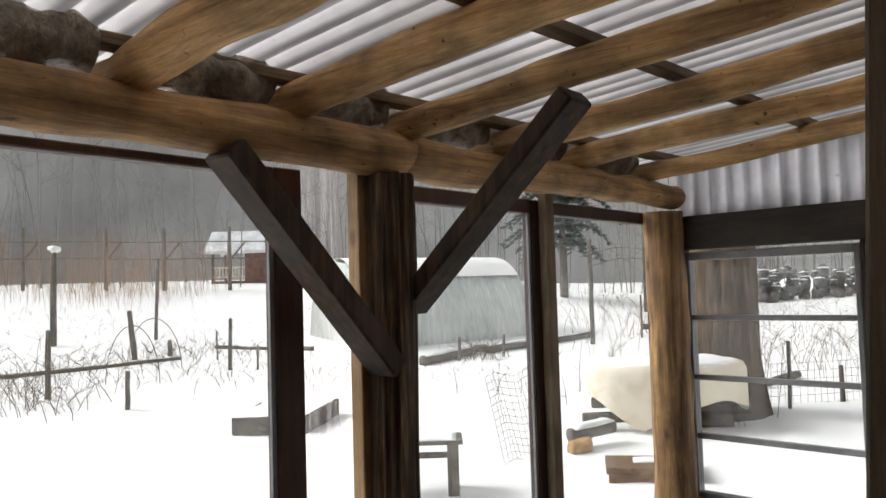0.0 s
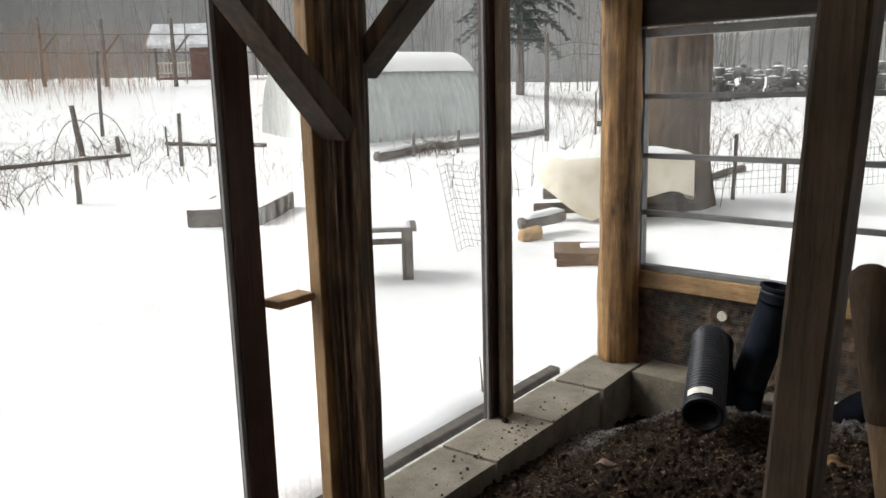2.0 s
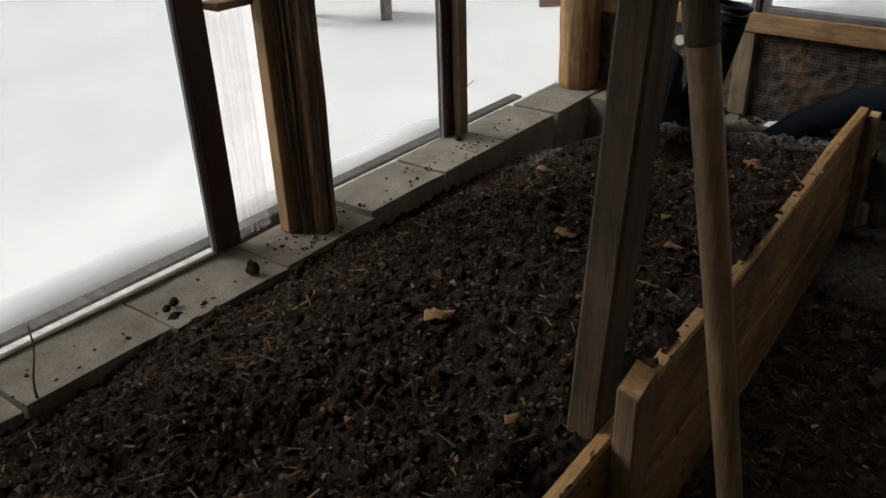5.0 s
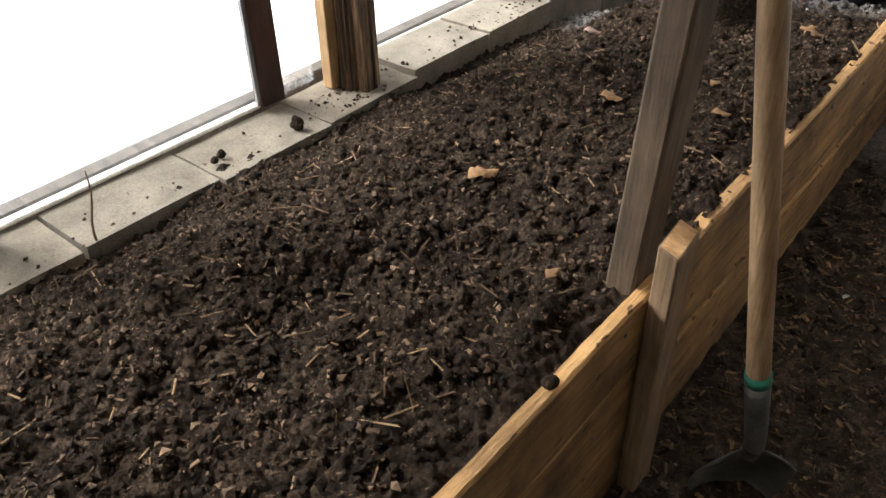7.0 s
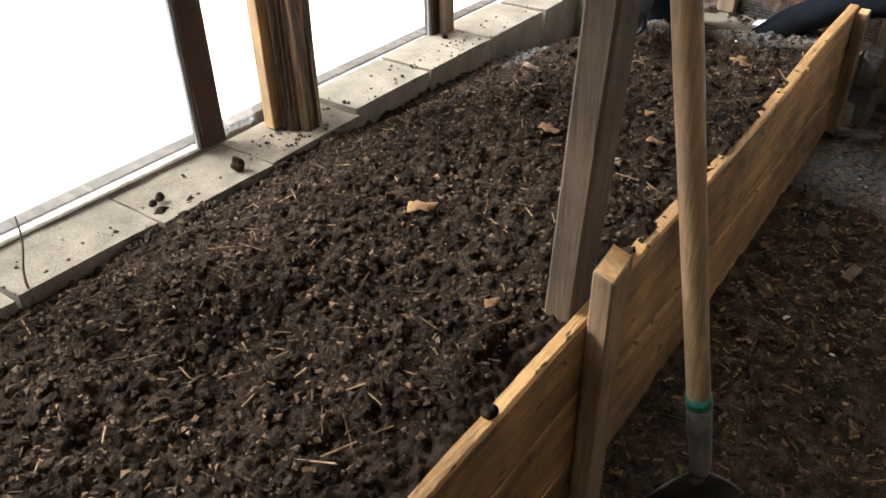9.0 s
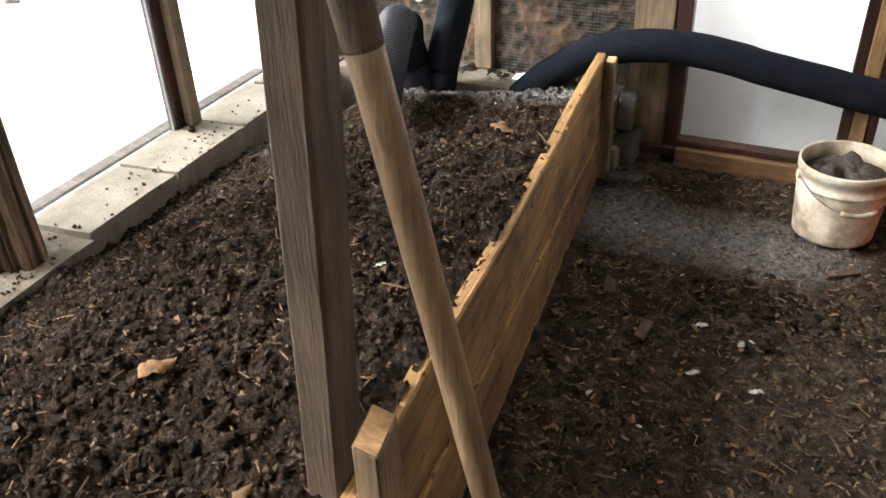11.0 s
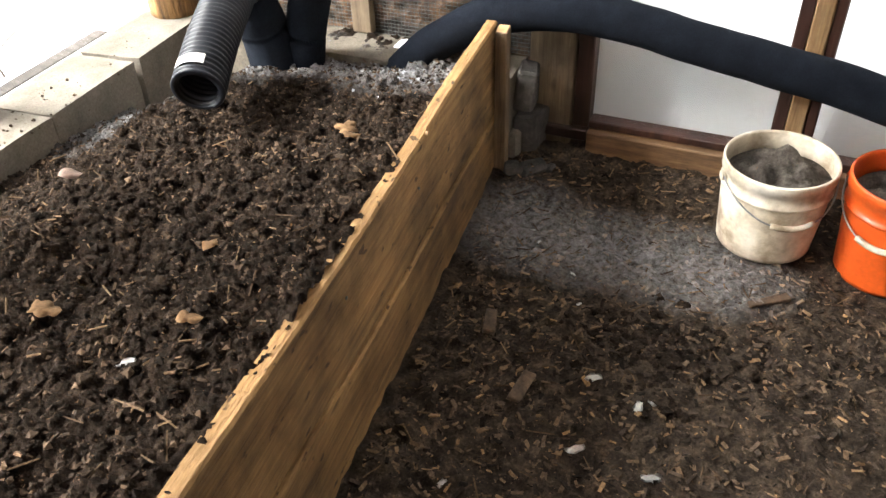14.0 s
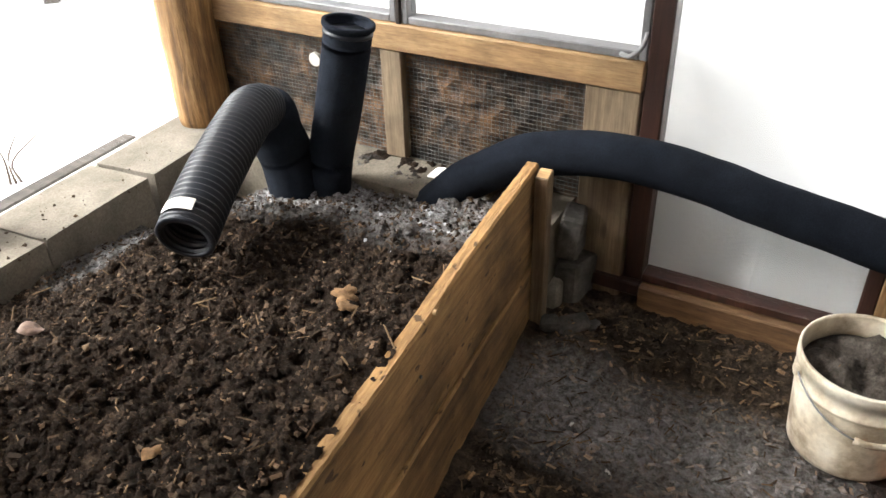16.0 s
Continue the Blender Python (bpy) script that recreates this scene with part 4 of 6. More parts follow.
part("fabric_sleeve", bm, M_SOCK, pipe, "black fabric sleeve over the pipe", True)
d = (curve[1] - curve[0]).normalized()
a, b = frame_at(d)
bm = bmesh.new()
rows = []
for s in (0.028, 0.060):
    rows.append([bm.verts.new(MOUTH + d * s + 0.0675 * (a * math.cos(w) + b * math.sin(w))) for w in spread(radians(222), radians(292), 10)])
for k in range(10):
    bm.faces.new((rows[0][k], rows[0][k + 1], rows[1][k + 1], rows[1][k]))
part("sticker", bm, M_LABEL, ribbed_hose, "pale worn paper sticker")
sock = thing("sock_pipe", "upright black fabric-covered pipe with an open top", "pipe")
pts = spline([(-0.04, 2.285, 0.825), (-0.053, 2.28, 0.75), (-0.092, 2.275, 0.58), (-0.135, 2.275, 0.42), (-0.165, 2.265, 0.20)], 50)
bm = bmesh.new()
open_tube(bm, pts, [0.064 + 0.006 * (i < 3) - 0.003 * (3 <= i < 6) for i in range(51)], 0.010)
part("sleeve", bm, M_SOCK, sock, "", True)
bm = bmesh.new()
sweep(bm, [pts[4] + Vector((0, 0, 0)), pts[6]], 0.066, 28)
part("tie_band", bm, M_BLACK, sock, "black tie band", True)
hose = thing("fabric_hose", "thick black fabric-sleeved hose arching out of the soil over the path", "hose")
pts = spline([(0.0, 2.33, 0.08), (0.07, 2.335, 0.19), (0.138, 2.34, 0.280), (0.20, 2.345, 0.345), (0.263, 2.35, 0.400), (0.407, 2.36, 0.488), (0.50, 2.365, 0.516), (0.585, 2.365, 0.531), (0.70, 2.36, 0.538), (0.807, 2.355, 0.531), (0.91, 2.35, 0.515), (1.006, 2.345, 0.494), (1.13, 2.338, 0.473), (1.27, 2.325, 0.450), (1.46, 2.30, 0.420), (1.8, 2.21, 0.345), (2.2, 2.02, 0.20), (2.45, 1.86, 0.07)], 160)
bm = bmesh.new()
sweep(bm, pts, 0.0585, 28, 0.03, 11)
part("sleeve", bm, M_SOCK, hose, "", True)


# ---- buckets ----
def bucket(name, label, x, y, z, r, h, material, spin):
    t = thing(name, label, "bucket", "buckets on the path")
    seg = 56
    bm = bmesh.new()
    prof = [(0.86, 0.0), (0.865, 0.012), (0.955, h * 0.70), (0.955, h * 0.705), (0.985, h * 0.71), (0.985, h * 0.74), (0.96, h * 0.745), (0.965, h * 0.88), (1.0, h * 0.885), (1.0, h * 0.985), (0.99, h), (0.955, h), (0.945, h * 0.97), (0.93, h * 0.6)]
    rings = [[bm.verts.new((r * p * math.cos(2 * math.pi * k / seg), r * p * math.sin(2 * math.pi * k / seg), q)) for k in range(seg)] for p, q in prof]
    for a, b in zip(rings, rings[1:]):
        for k in range(seg):
            bm.faces.new((a[k], a[(k + 1) % seg], b[(k + 1) % seg], b[k]))
    bm.faces.new(rings[0][::-1])
    part("pail", bm, material, t, "", True)
    bm = bmesh.new()
    sweep(bm, [(r * math.cos(w) * 1.02, r * math.sin(w) * 1.02, h * (0.86 - 0.33 * math.sin(w - math.pi) ** 1.2)) for w in spread(math.pi + 0.05, 2 * math.pi - 0.05, 30)], 0.0022, 8)
    bail = part("bail_wire", bm, M_WIRE, t, "thin wire bail", True)
    bm = bmesh.new()
    mid = [(r * math.cos(w) * 1.03, r * math.sin(w) * 1.03, h * (0.86 - 0.33 * math.sin(w - math.pi) ** 1.2)) for w in spread(math.pi * 1.38, math.pi * 1.62, 10)]
    sweep(bm, mid, 0.008, 12)
    part("grip", bm, M_WHITE, bail, "white plastic grip", True)
    for w in (0.0, math.pi):
        bm = bmesh.new()
        sweep(bm, [(r * 0.955 * math.cos(w), 0, h * 0.83), (r * 1.04 * math.cos(w), 0, h * 0.83)], 0.014, 12)
        part("bail_lug", bm, material, t)
    t.matrix_basis = pose(x, y, z, 1.5, -1.0, spin)
    # clods inside
    bm = bmesh.new()
    seg2 = 40
    rings = []
    for i in range(16):
        rr = r * 0.925 * i / 15
        rings.append([bm.verts.new((rr * math.cos(2 * math.pi * k / seg2), rr * math.sin(2 * math.pi * k / seg2), h * 0.78 + (1 - (i / 15) ** 3) * (0.045 * fbm(rr * math.cos(2 * math.pi * k / seg2) + x, rr * math.sin(2 * math.pi * k / seg2), 18, 4) + 0.025))) for k in range(seg2)])
    for a, b in zip(rings, rings[1:]):
        for k in range(seg2):
            bm.faces.new((a[k], a[(k + 1) % seg2], b[(k + 1) % seg2], b[k]))
    bmesh.ops.remove_doubles(bm, verts=rings[0], dist=0.0005)
    ob = tagged(part("bucket_soil", bm, M_SOIL_GREY, smooth=True), "grey-brown lumpy earth heaped inside a bucket", "soil")
    ob.matrix_basis = pose(x, y, z)


M_SOIL_GREY = soil_mat("pail_earth", [(0.3, (0.045, 0.038, 0.032)), (0.5, (0.12, 0.102, 0.086)), (0.72, (0.21, 0.182, 0.155))], [(1.38, 2.07, 0.08, 0.05)])
bucket("bucket", "scuffed dirty white plastic bucket full of lumpy earth", 1.302, 2.118, 0.045, 0.145, 0.255, M_WHITE, 20)
bucket("bucket", "bright orange plastic bucket full of earth", 1.612, 2.075, 0.03, 0.145, 0.285, M_ORANGE, -25)


# ---- crumbs, chips and straw on the ground ----
lump_bm = bmesh.new()
bmesh.ops.create_icosphere(lump_bm, subdivisions=2, radius=1)
LUMP = ([v.co.copy() for v in lump_bm.verts], [tuple(v.index for v in f.verts) for f in lump_bm.faces])
lump_bm.free()


def scatter(name, label, category, n, place, size, material, shape, seed):
    """Many small loose pieces in one mesh, each its own island."""
    rng = random.Random(seed)
    verts, faces = [], []
    for _ in range(n):
        x, y, z = place(rng)
        s = size(rng)
        base = len(verts)
        m = Euler((rng.uniform(-0.5, 0.5), rng.uniform(-0.5, 0.5), rng.uniform(0, 6.3))).to_matrix()
        if shape == "lump":
            off = Vector((rng.uniform(0, 90), rng.uniform(0, 90), 0))
            for d in LUMP[0]:
                v = m @ (d * s * (1 + 0.75 * noise.noise(d * 1.6 + off)))
                verts.append((x + v.x, y + v.y, z + v.z * 0.75 - s * 0.2))
            faces += [tuple(base + k for k in f) for f in LUMP[1]]
        elif shape == "clod":
            for d in ((1, 0, 0), (0, 1, 0), (-1, 0, 0), (0, -1, 0), (0, 0, 1), (0, 0, -1)):
                v = m @ (Vector(d) * s * rng.uniform(0.55, 1.3))
                verts.append((x + v.x, y + v.y, z + v.z * 0.8))
            faces += [tuple(base + k for k in f) for f in ((0, 1, 4), (1, 2, 4), (2, 3, 4), (3, 0, 4), (1, 0, 5), (2, 1, 5), (3, 2, 5), (0, 3, 5))]
        else:
            l, w, h = (s, s * rng.uniform(0.25, 0.5), s * 0.12) if shape == "chip" else (s, 0.0016, 0.0014)
            for sx in (-1, 1):
                for sy in (-1, 1):
                    for sz in (-1, 1):
                        v = m @ Vector((sx * l * rng.uniform(0.8, 1), sy * w * rng.uniform(0.6, 1), sz * h))
                        verts.append((x + v.x, y + v.y, z + v.z + h))
            faces += [tuple(base + k for k in f) for f in ((0, 1, 3, 2), (4, 6, 7, 5), (0, 4, 5, 1), (2, 3, 7, 6), (0, 2, 6, 4), (1, 5, 7, 3))]
    me = bpy.data.meshes.new(name)
    me.from_pydata(verts, [], faces)
    me.materials.append(material)
    return tagged(new(name, me), label, category, kind="stuff")


def island_mat(name, stops, rough=0.9, frost=None):
    m, n, l, b = nodes_of(name)
    vec = n.new("ShaderNodeTexCoord").outputs["Object"]
    rnd = n.new("ShaderNodeNewGeometry").outputs["Random Per Island"]
    col = ramp(n, l, rnd, stops)
    g = noise_node(n, l, vec, 160, 4, 0.7)
    col = blend(n, l, 1.0, col, ramp(n, l, g, [(0.3, (0.6,) * 3), (0.7, (1.4,) * 3)]), "MULTIPLY")
    if frost:
        col = blend(n, l, frost_mask(n, l, vec, frost, 0.58), col, (0.57, 0.567, 0.57))
    l.new(col, b.inputs["Base Color"])
    b.inputs["Roughness"].default_value = rough
    b.inputs["Specular IOR Level"].default_value = 0.1
    bumped(n, l, b, g, 0.6, 0.004)
    return m


M_CRUMB = island_mat("soil_crumbs", [(0.0, (0.013, 0.0094, 0.007)), (0.45, (0.045, 0.031, 0.0215)), (0.8, (0.088, 0.06, 0.04)), (1.0, (0.15, 0.10, 0.063))])
M_FROSTED = island_mat("frosted_crumbs", [(0.0, (0.05, 0.042, 0.036)), (0.5, (0.22, 0.22, 0.225)), (1.0, (0.55, 0.56, 0.59))])
M_CHIPS = island_mat("mulch_chips", [(0.0, (0.02, 0.015, 0.0115)), (0.4, (0.064, 0.046, 0.034)), (0.75, (0.135, 0.094, 0.062)), (0.95, (0.20, 0.130, 0.074)), (1.0, (0.33, 0.20, 0.10))], frost=PATH_FROST)
M_FLAKES = island_mat("compost_flakes", [(0.0, (0.016, 0.0115, 0.0088)), (0.55, (0.052, 0.036, 0.025)), (0.9, (0.105, 0.07, 0.045)), (1.0, (0.2, 0.125, 0.072))])
M_STRAWS = island_mat("straw_pieces", [(0.0, (0.07, 0.045, 0.028)), (0.6, (0.10, 0.066, 0.038)), (1.0, (0.26, 0.175, 0.10))])


def on_bed(rng):
    x, y = rng.uniform(-0.65, 0.46), rng.uniform(-0.75, 2.32)
    return x, y, bed_z(x, y)


def on_path(rng):
    x, y = 0.535 + 1.5 * rng.random() ** 1.1, rng.uniform(0.1, 2.38)
    return x, y, path_z(x, y)


def on_heap(rng):
    x, y = rng.gauss(1.087, 0.10), rng.gauss(1.58, 0.07)
    return x, y, path_z(x, y)


def in_frost(rng):
    x, y = rng.choice((rng.gauss(-0.2, 0.16), rng.gauss(0.30, 0.1), rng.gauss(-0.45, 0.1))), rng.gauss(2.17, 0.09)
    x, y = min(max(x, -0.64), 0.45), min(y, 2.32)
    return x, y, bed_z(x, y)


scatter("soil_crumbs", "small dark clods of compost over the bed", "soil", 26000, on_bed, lambda r: 0.002 + 0.0085 * r.random() ** 2.8, M_CRUMB, "clod", 1)
scatter("soil_lumps", "crumbly brown lumps of compost over the bed", "soil", 9000, on_bed, lambda r: 0.0045 + 0.011 * r.random() ** 2.6, M_SOIL, "lump", 9)
scatter("path_lumps", "dark clumps of wet mulch heaped on the path", "mulch", 260, on_heap, lambda r: 0.005 + 0.013 * r.random() ** 2, M_SOIL, "lump", 10)
scatter("frosted_crumbs", "frost-whitened crumbs of soil near the pipes", "soil", 1800, in_frost, lambda r: 0.003 + 0.007 * r.random() ** 2, M_FROSTED, "clod", 2)
scatter("straw_bits", "broken straw and stalks in the compost", "straw", 1100, on_bed, lambda r: 0.006 + 0.035 * r.random() ** 2.5, M_STRAWS, "straw", 3)
scatter("bed_chips", "brown leaf and bark flakes in the compost", "mulch", 7000, on_bed, lambda r: 0.003 + 0.008 * r.random() ** 2.2, M_FLAKES, "chip", 4)
scatter("mulch_chips", "shredded bark chips strewn over the path", "mulch", 22000, on_path, lambda r: 0.0025 + 0.013 * r.random() ** 3.2, M_CHIPS, "chip", 5)
scatter("path_straw", "thin straw bits strewn over the path", "straw", 900, on_path, lambda r: 0.008 + 0.03 * r.random() ** 2, M_STRAWS, "straw", 6)


def on_cap(rng):
    y = rng.choice((rng.gauss(0.72, 0.10), rng.uniform(-0.6, 2.3), rng.gauss(1.45, 0.15)))
    return rng.uniform(-0.80, -0.66), y, CAP + (0.018 if y > 0.92 else 0.0)


scatter("wall_crumbs", "spilled crumbs of soil on the block wall", "soil", 260, on_cap, lambda r: 0.002 + 0.006 * r.random() ** 2, M_CRUMB, "clod", 8)
for x, y, r in ((-0.70, 0.46, 0.020), (-0.74, 0.22, 0.012), (-0.73, 0.19, 0.010), (0.522, -0.09, 0.012), (-0.86 + 0.05, 1.60, 0.012)):
    bm = bmesh.new()
    bmesh.ops.create_icosphere(bm, subdivisions=3, radius=r)
    for v in bm.verts:
        v.co *= 1 + 0.5 * noise.noise(v.co * 60 + Vector((x * 9, y, 0)))
    base = CAP if x < 0 else 0.543
    ob = tagged(part("soil_clod", bm, M_SOIL, smooth=True), "dark lump of soil spilled beside the bed", "soil")
    ob.location = (x, y, base + r * 0.7 + (0.018 if y > 0.92 and x < 0 else 0))


def leaf(x, y, size, rz, material, label, z=None, lobes=4):
    """A curled dead leaf with lobed edges."""
    size *= 0.8
    bm = bmesh.new()
    n = 26
    mid, left, right = [], [], []
    for i in range(n + 1):
        u = i / n
        w = size * 0.34 * math.sin(math.pi * u ** 0.8) * (0.62 + 0.38 * abs(math.sin(u * math.pi * lobes)))
        zc = 0.10 * size * math.sin(u * 5)
        mid.append(bm.verts.new((u * size - size / 2, 0, zc)))
        left.append(bm.verts.new((u * size - size / 2, w, zc + 0.5 * w * math.sin(2 + u * 4))))
        right.append(bm.verts.new((u * size - size / 2, -w, zc + 0.6 * w * math.cos(u * 3))))
    for k in range(n):
        bm.faces.new((mid[k], mid[k + 1], left[k + 1], left[k]))
        bm.faces.new((right[k], right[k + 1], mid[k + 1], mid[k]))
    ob = part("leaf", bm, material, smooth=True)
    ob.modifiers.new("thickness", "SOLIDIFY").thickness = 0.0006
    zz = z if z is not None else (bed_z(x, y) if x < 0.5 else path_z(x, y)) + 0.018
    ob.matrix_basis = pose(x, y, zz, 12, -10, rz)
    return tagged(ob, label, "leaf", "dead leaves")


leaf(0.045, 0.365, 0.095, 60, M_LEAF, "curled tan dead oak leaf lying on the compost", None, 3)
leaf(-0.275, 1.345, 0.075, 20, M_PINKLEAF, "pale pinkish dead leaf lying on the compost", None, 1)
leaf(0.295, 1.645, 0.10, -50, M_LEAF, "orange-brown dead oak leaf lying on the compost", None, 4)
leaf(0.325, 1.60, 0.06, 30, M_LEAF, "small torn orange-brown leaf lying on the compost", None, 2)
leaf(0.222, 1.164, 0.06, 70, M_LEAF, "dry tan leaf scrap lying on the compost", None, 2)
leaf(0.336, 0.923, 0.06, 20, M_LEAF, "small brown leaf scrap lying on the compost", None, 2)
leaf(0.05, 0.90, 0.08, 10, M_LEAF, "brown crumpled leaf lying on the compost", None, 3)
leaf(0.37, 0.15, 0.05, 80, M_LEAF, "small orange leaf scrap beside the post", None, 2)
for x, y, s in ((0.948, 1.450, 0.05), (1.059, 1.385, 0.045), (0.950, 1.235, 0.05), (1.11, 1.21, 0.05), (0.275, 0.826, 0.035), (1.085, 1.40, 0.025), (0.714, 1.912, 0.02), (0.83, 1.81, 0.022), (0.87, 1.69, 0.02), (0.68, 1.98, 0.018), (0.85, 1.0, 0.022), (0.71, 1.07, 0.03)):
    s *= 0.8
    bm = bmesh.new()
    rows = [[bm.verts.new((s * (i / 5 - 0.5) + random.uniform(-1, 1) * s * 0.09, s * 0.5 * (k / 3 - 0.5) * (1.1 - 0.8 * abs(i / 5 - 0.45)) + random.uniform(-1, 1) * s * 0.07, 0.004 + s * 0.16 * abs(noise.noise(Vector((i * 0.9 + x * 9, k * 1.1, y * 7)))))) for k in range(4)] for i in range(6)]
    for p, q in zip(rows, rows[1:]):
        for k in range(3):
            if random.random() > 0.12:
                bm.faces.new((p[k], q[k], q[k + 1], p[k + 1]))
    bmesh.ops.solidify(bm, geom=list(bm.faces), thickness=0.0012)
    ob = tagged(part("white_scrap", bm, M_FLUFF, smooth=True), "small torn white paper scrap on the ground", "scrap", "white scraps")
    ob.rotation_euler = (0, 0, x * 37)
    ob.location = (x, y, (bed_z(x, y) if x < 0.5 else path_z(x, y)) + 0.006)
for x, y, l, rz in ((1.325, 1.845, 0.06, 35), (0.80, 1.37, 0.05, 80), (0.67, 1.57, 0.045, 100)):
    ob = tagged(part("bark_piece", boxed(-l, l, -0.014, 0.014, -0.005, 0.006, 0.003, None, 0.004), M_CHIP), "long brown bark piece lying on the mulch", "bark", "bark pieces")
    ob.matrix_basis = pose(x, y, path_z(x, y) + 0.008, 4, 3, rz)
# tall dry stalk stuck in the bed edge
bm = bmesh.new()
sweep(bm, spline([(-0.645, -0.205, 0.28), (-0.67, -0.20, 0.36), (-0.685, -0.17, 0.44), (-0.69, -0.165, 0.50)], 10), [0.004 - 0.0002 * i for i in range(11)], 6)
tagged(part("dry_stalk", bm, M_TWIG, smooth=True), "dry brown stalk leaning against the block wall", "stalk")
# nail heads on the planks
for y, z in ((1.648, 0.500), (0.12, 0.50), (0.05, 0.30), (1.57, 0.40), (1.15, 0.42)):
    bm = bmesh.new()
    sweep(bm, [(edge_x(y) - 0.004, y, z), (edge_x(y) + 0.003, y, z)], 0.006 if y > 1.64 else 0.004, 10)
    tagged(part("nail_head", bm, M_CUT if y > 1.64 else M_SHOVEL), "round nail head in the plank", "nail", "nails in the planks")


# ---- just outside the glass ----
def snow_cap(name, label, pts, half, thick, group="", parent=None):
    """A rounded snow load along a line of points."""
    bm = bmesh.new()
    rows = []
    n = len(pts)
    for i, p in enumerate(pts):
        p = Vector(p)
        t = Vector(pts[min(i + 1, n - 1)]) - Vector(pts[max(i - 1, 0)])
        a = Vector((-t.y, t.x, 0)).normalized()
        e = min(1.0, 4.0 * i / n + 0.35, 4.0 * (n - 1 - i) / n + 0.35)
        rows.append([bm.verts.new(p + a * half * math.cos(w) + Vector((0, 0, thick * e * math.sin(w) ** 0.7 * (1 + 0.25 * noise.noise(p * 2.5))))) for w in spread(0.0, math.pi, 10)])
    for r0, r1 in zip(rows, rows[1:]):
        for k in range(10):
            bm.faces.new((r0[k], r0[k + 1], r1[k + 1], r1[k]))
        bm.faces.new((r0[0], r1[0], r1[-1], r0[-1]))
    bm.faces.new(rows[0][::-1])
    bm.faces.new(rows[-1])
    bmesh.ops.recalc_face_normals(bm, faces=bm.faces)
    if parent:
        return part(name, bm, M_SNOW, parent, label, True)
    return tagged(part(name, bm, M_SNOW, smooth=True), label, "snow", group)


snow_cap("snow_patch", "thin patch of drifted snow on the end blocks", line((0.10, 2.455, CAP + 0.004), (0.27, 2.44, CAP + 0.004), 14, 0, 0.006), 0.035, 0.016)
tagged(part("outside_board", boxed(-1.085, -1.03, -1.5, 2.42, -0.1, 0.283, 0.006, None, 0.004), M_GREYWOOD), "dark wet board on edge outside along the wall", "board")
snow_cap("snow_ridge", "rounded ridge of snow on the board outside the glass", line((-1.215, -1.5, 0.14), (-1.195, 2.40, 0.14), 60, 0, 0.02), 0.13, 0.13)
bm = bmesh.new()
for k in range(3):
    sweep(bm, spline([(-1.2, 2.02 + 0.02 * k, 0.24), (-1.22 + 0.02 * k, 2.04, 0.33), (-1.2 + 0.05 * k, 2.0 + 0.06 * k, 0.42)], 8), [0.005 - 0.0004 * i for i in range(9)], 6)
tagged(part("twig", bm, M_TWIG, smooth=True), "forked bare twig standing in the snow by the glass", "twig")


def mound():
    """A smooth load of snow outside the end windows."""
    bm = bmesh.new()
    def h(x, y):
        e = end_y(x) + 0.12
        u = step(-0.95, -0.35, x) * step(3.4, 3.0, x)
        v = step(e - 0.02, e + 0.35, y) * step(4.5, 3.7, y)
        base = 0.44 + 0.16 * step(-0.6, 0.2, x) - 0.16 * step(0.6, 2.2, x)
        return -0.15 + (base + 0.25 * v * step(1.1, 0.6, x) + 0.04 * fbm(x, y, 1.3, 3, 2)) * u * step(e - 0.06, e - 0.01, y) * (0.25 + 0.75 * step(4.5, 3.7, y))
    grid(bm, spread(-1.2, 3.5, 90), spread(2.3, 4.7, 60), lambda x, y: h(x, y) if y > end_y(x) + 0.11 else -0.3)
    tagged(part("snow_mound", bm, M_SNOW, smooth=True), "deep smooth snow bank against the end windows", "snow")


mound()


# ---- the garden ----
def garden_post(d, s, h, w=0.06, lean=(0, 0), label="grey weathered fence post standing in the snow", cap=False):
    p = G(d, s, -0.1)
    bm = bmesh.new()
    q = p + Vector((lean[0], lean[1], h + 0.1))
    sweep(bm, line(p, q, 5, 0, 0.01), [w * 0.55, w * 0.52, w * 0.5, w * 0.5, w * 0.48, w * 0.45], 8, 0.25, 11)
    tagged(part("fence_post", bm, M_GREYPOST, smooth=True), label, "post", "garden fence posts")
    if cap:
        bm = bmesh.new()
        bmesh.ops.create_icosphere(bm, subdivisions=3, radius=w * 0.75)
        for v in bm.verts:
            v.co.z *= 0.7
            v.co *= 1 + 0.7 * noise.noise(v.co * 14)
        ob = tagged(part("snow_tuft", bm, M_SNOW, smooth=True), "small cap of snow on a fence post", "snow")
        ob.location = q + Vector((0.02, 0, w * 0.15))


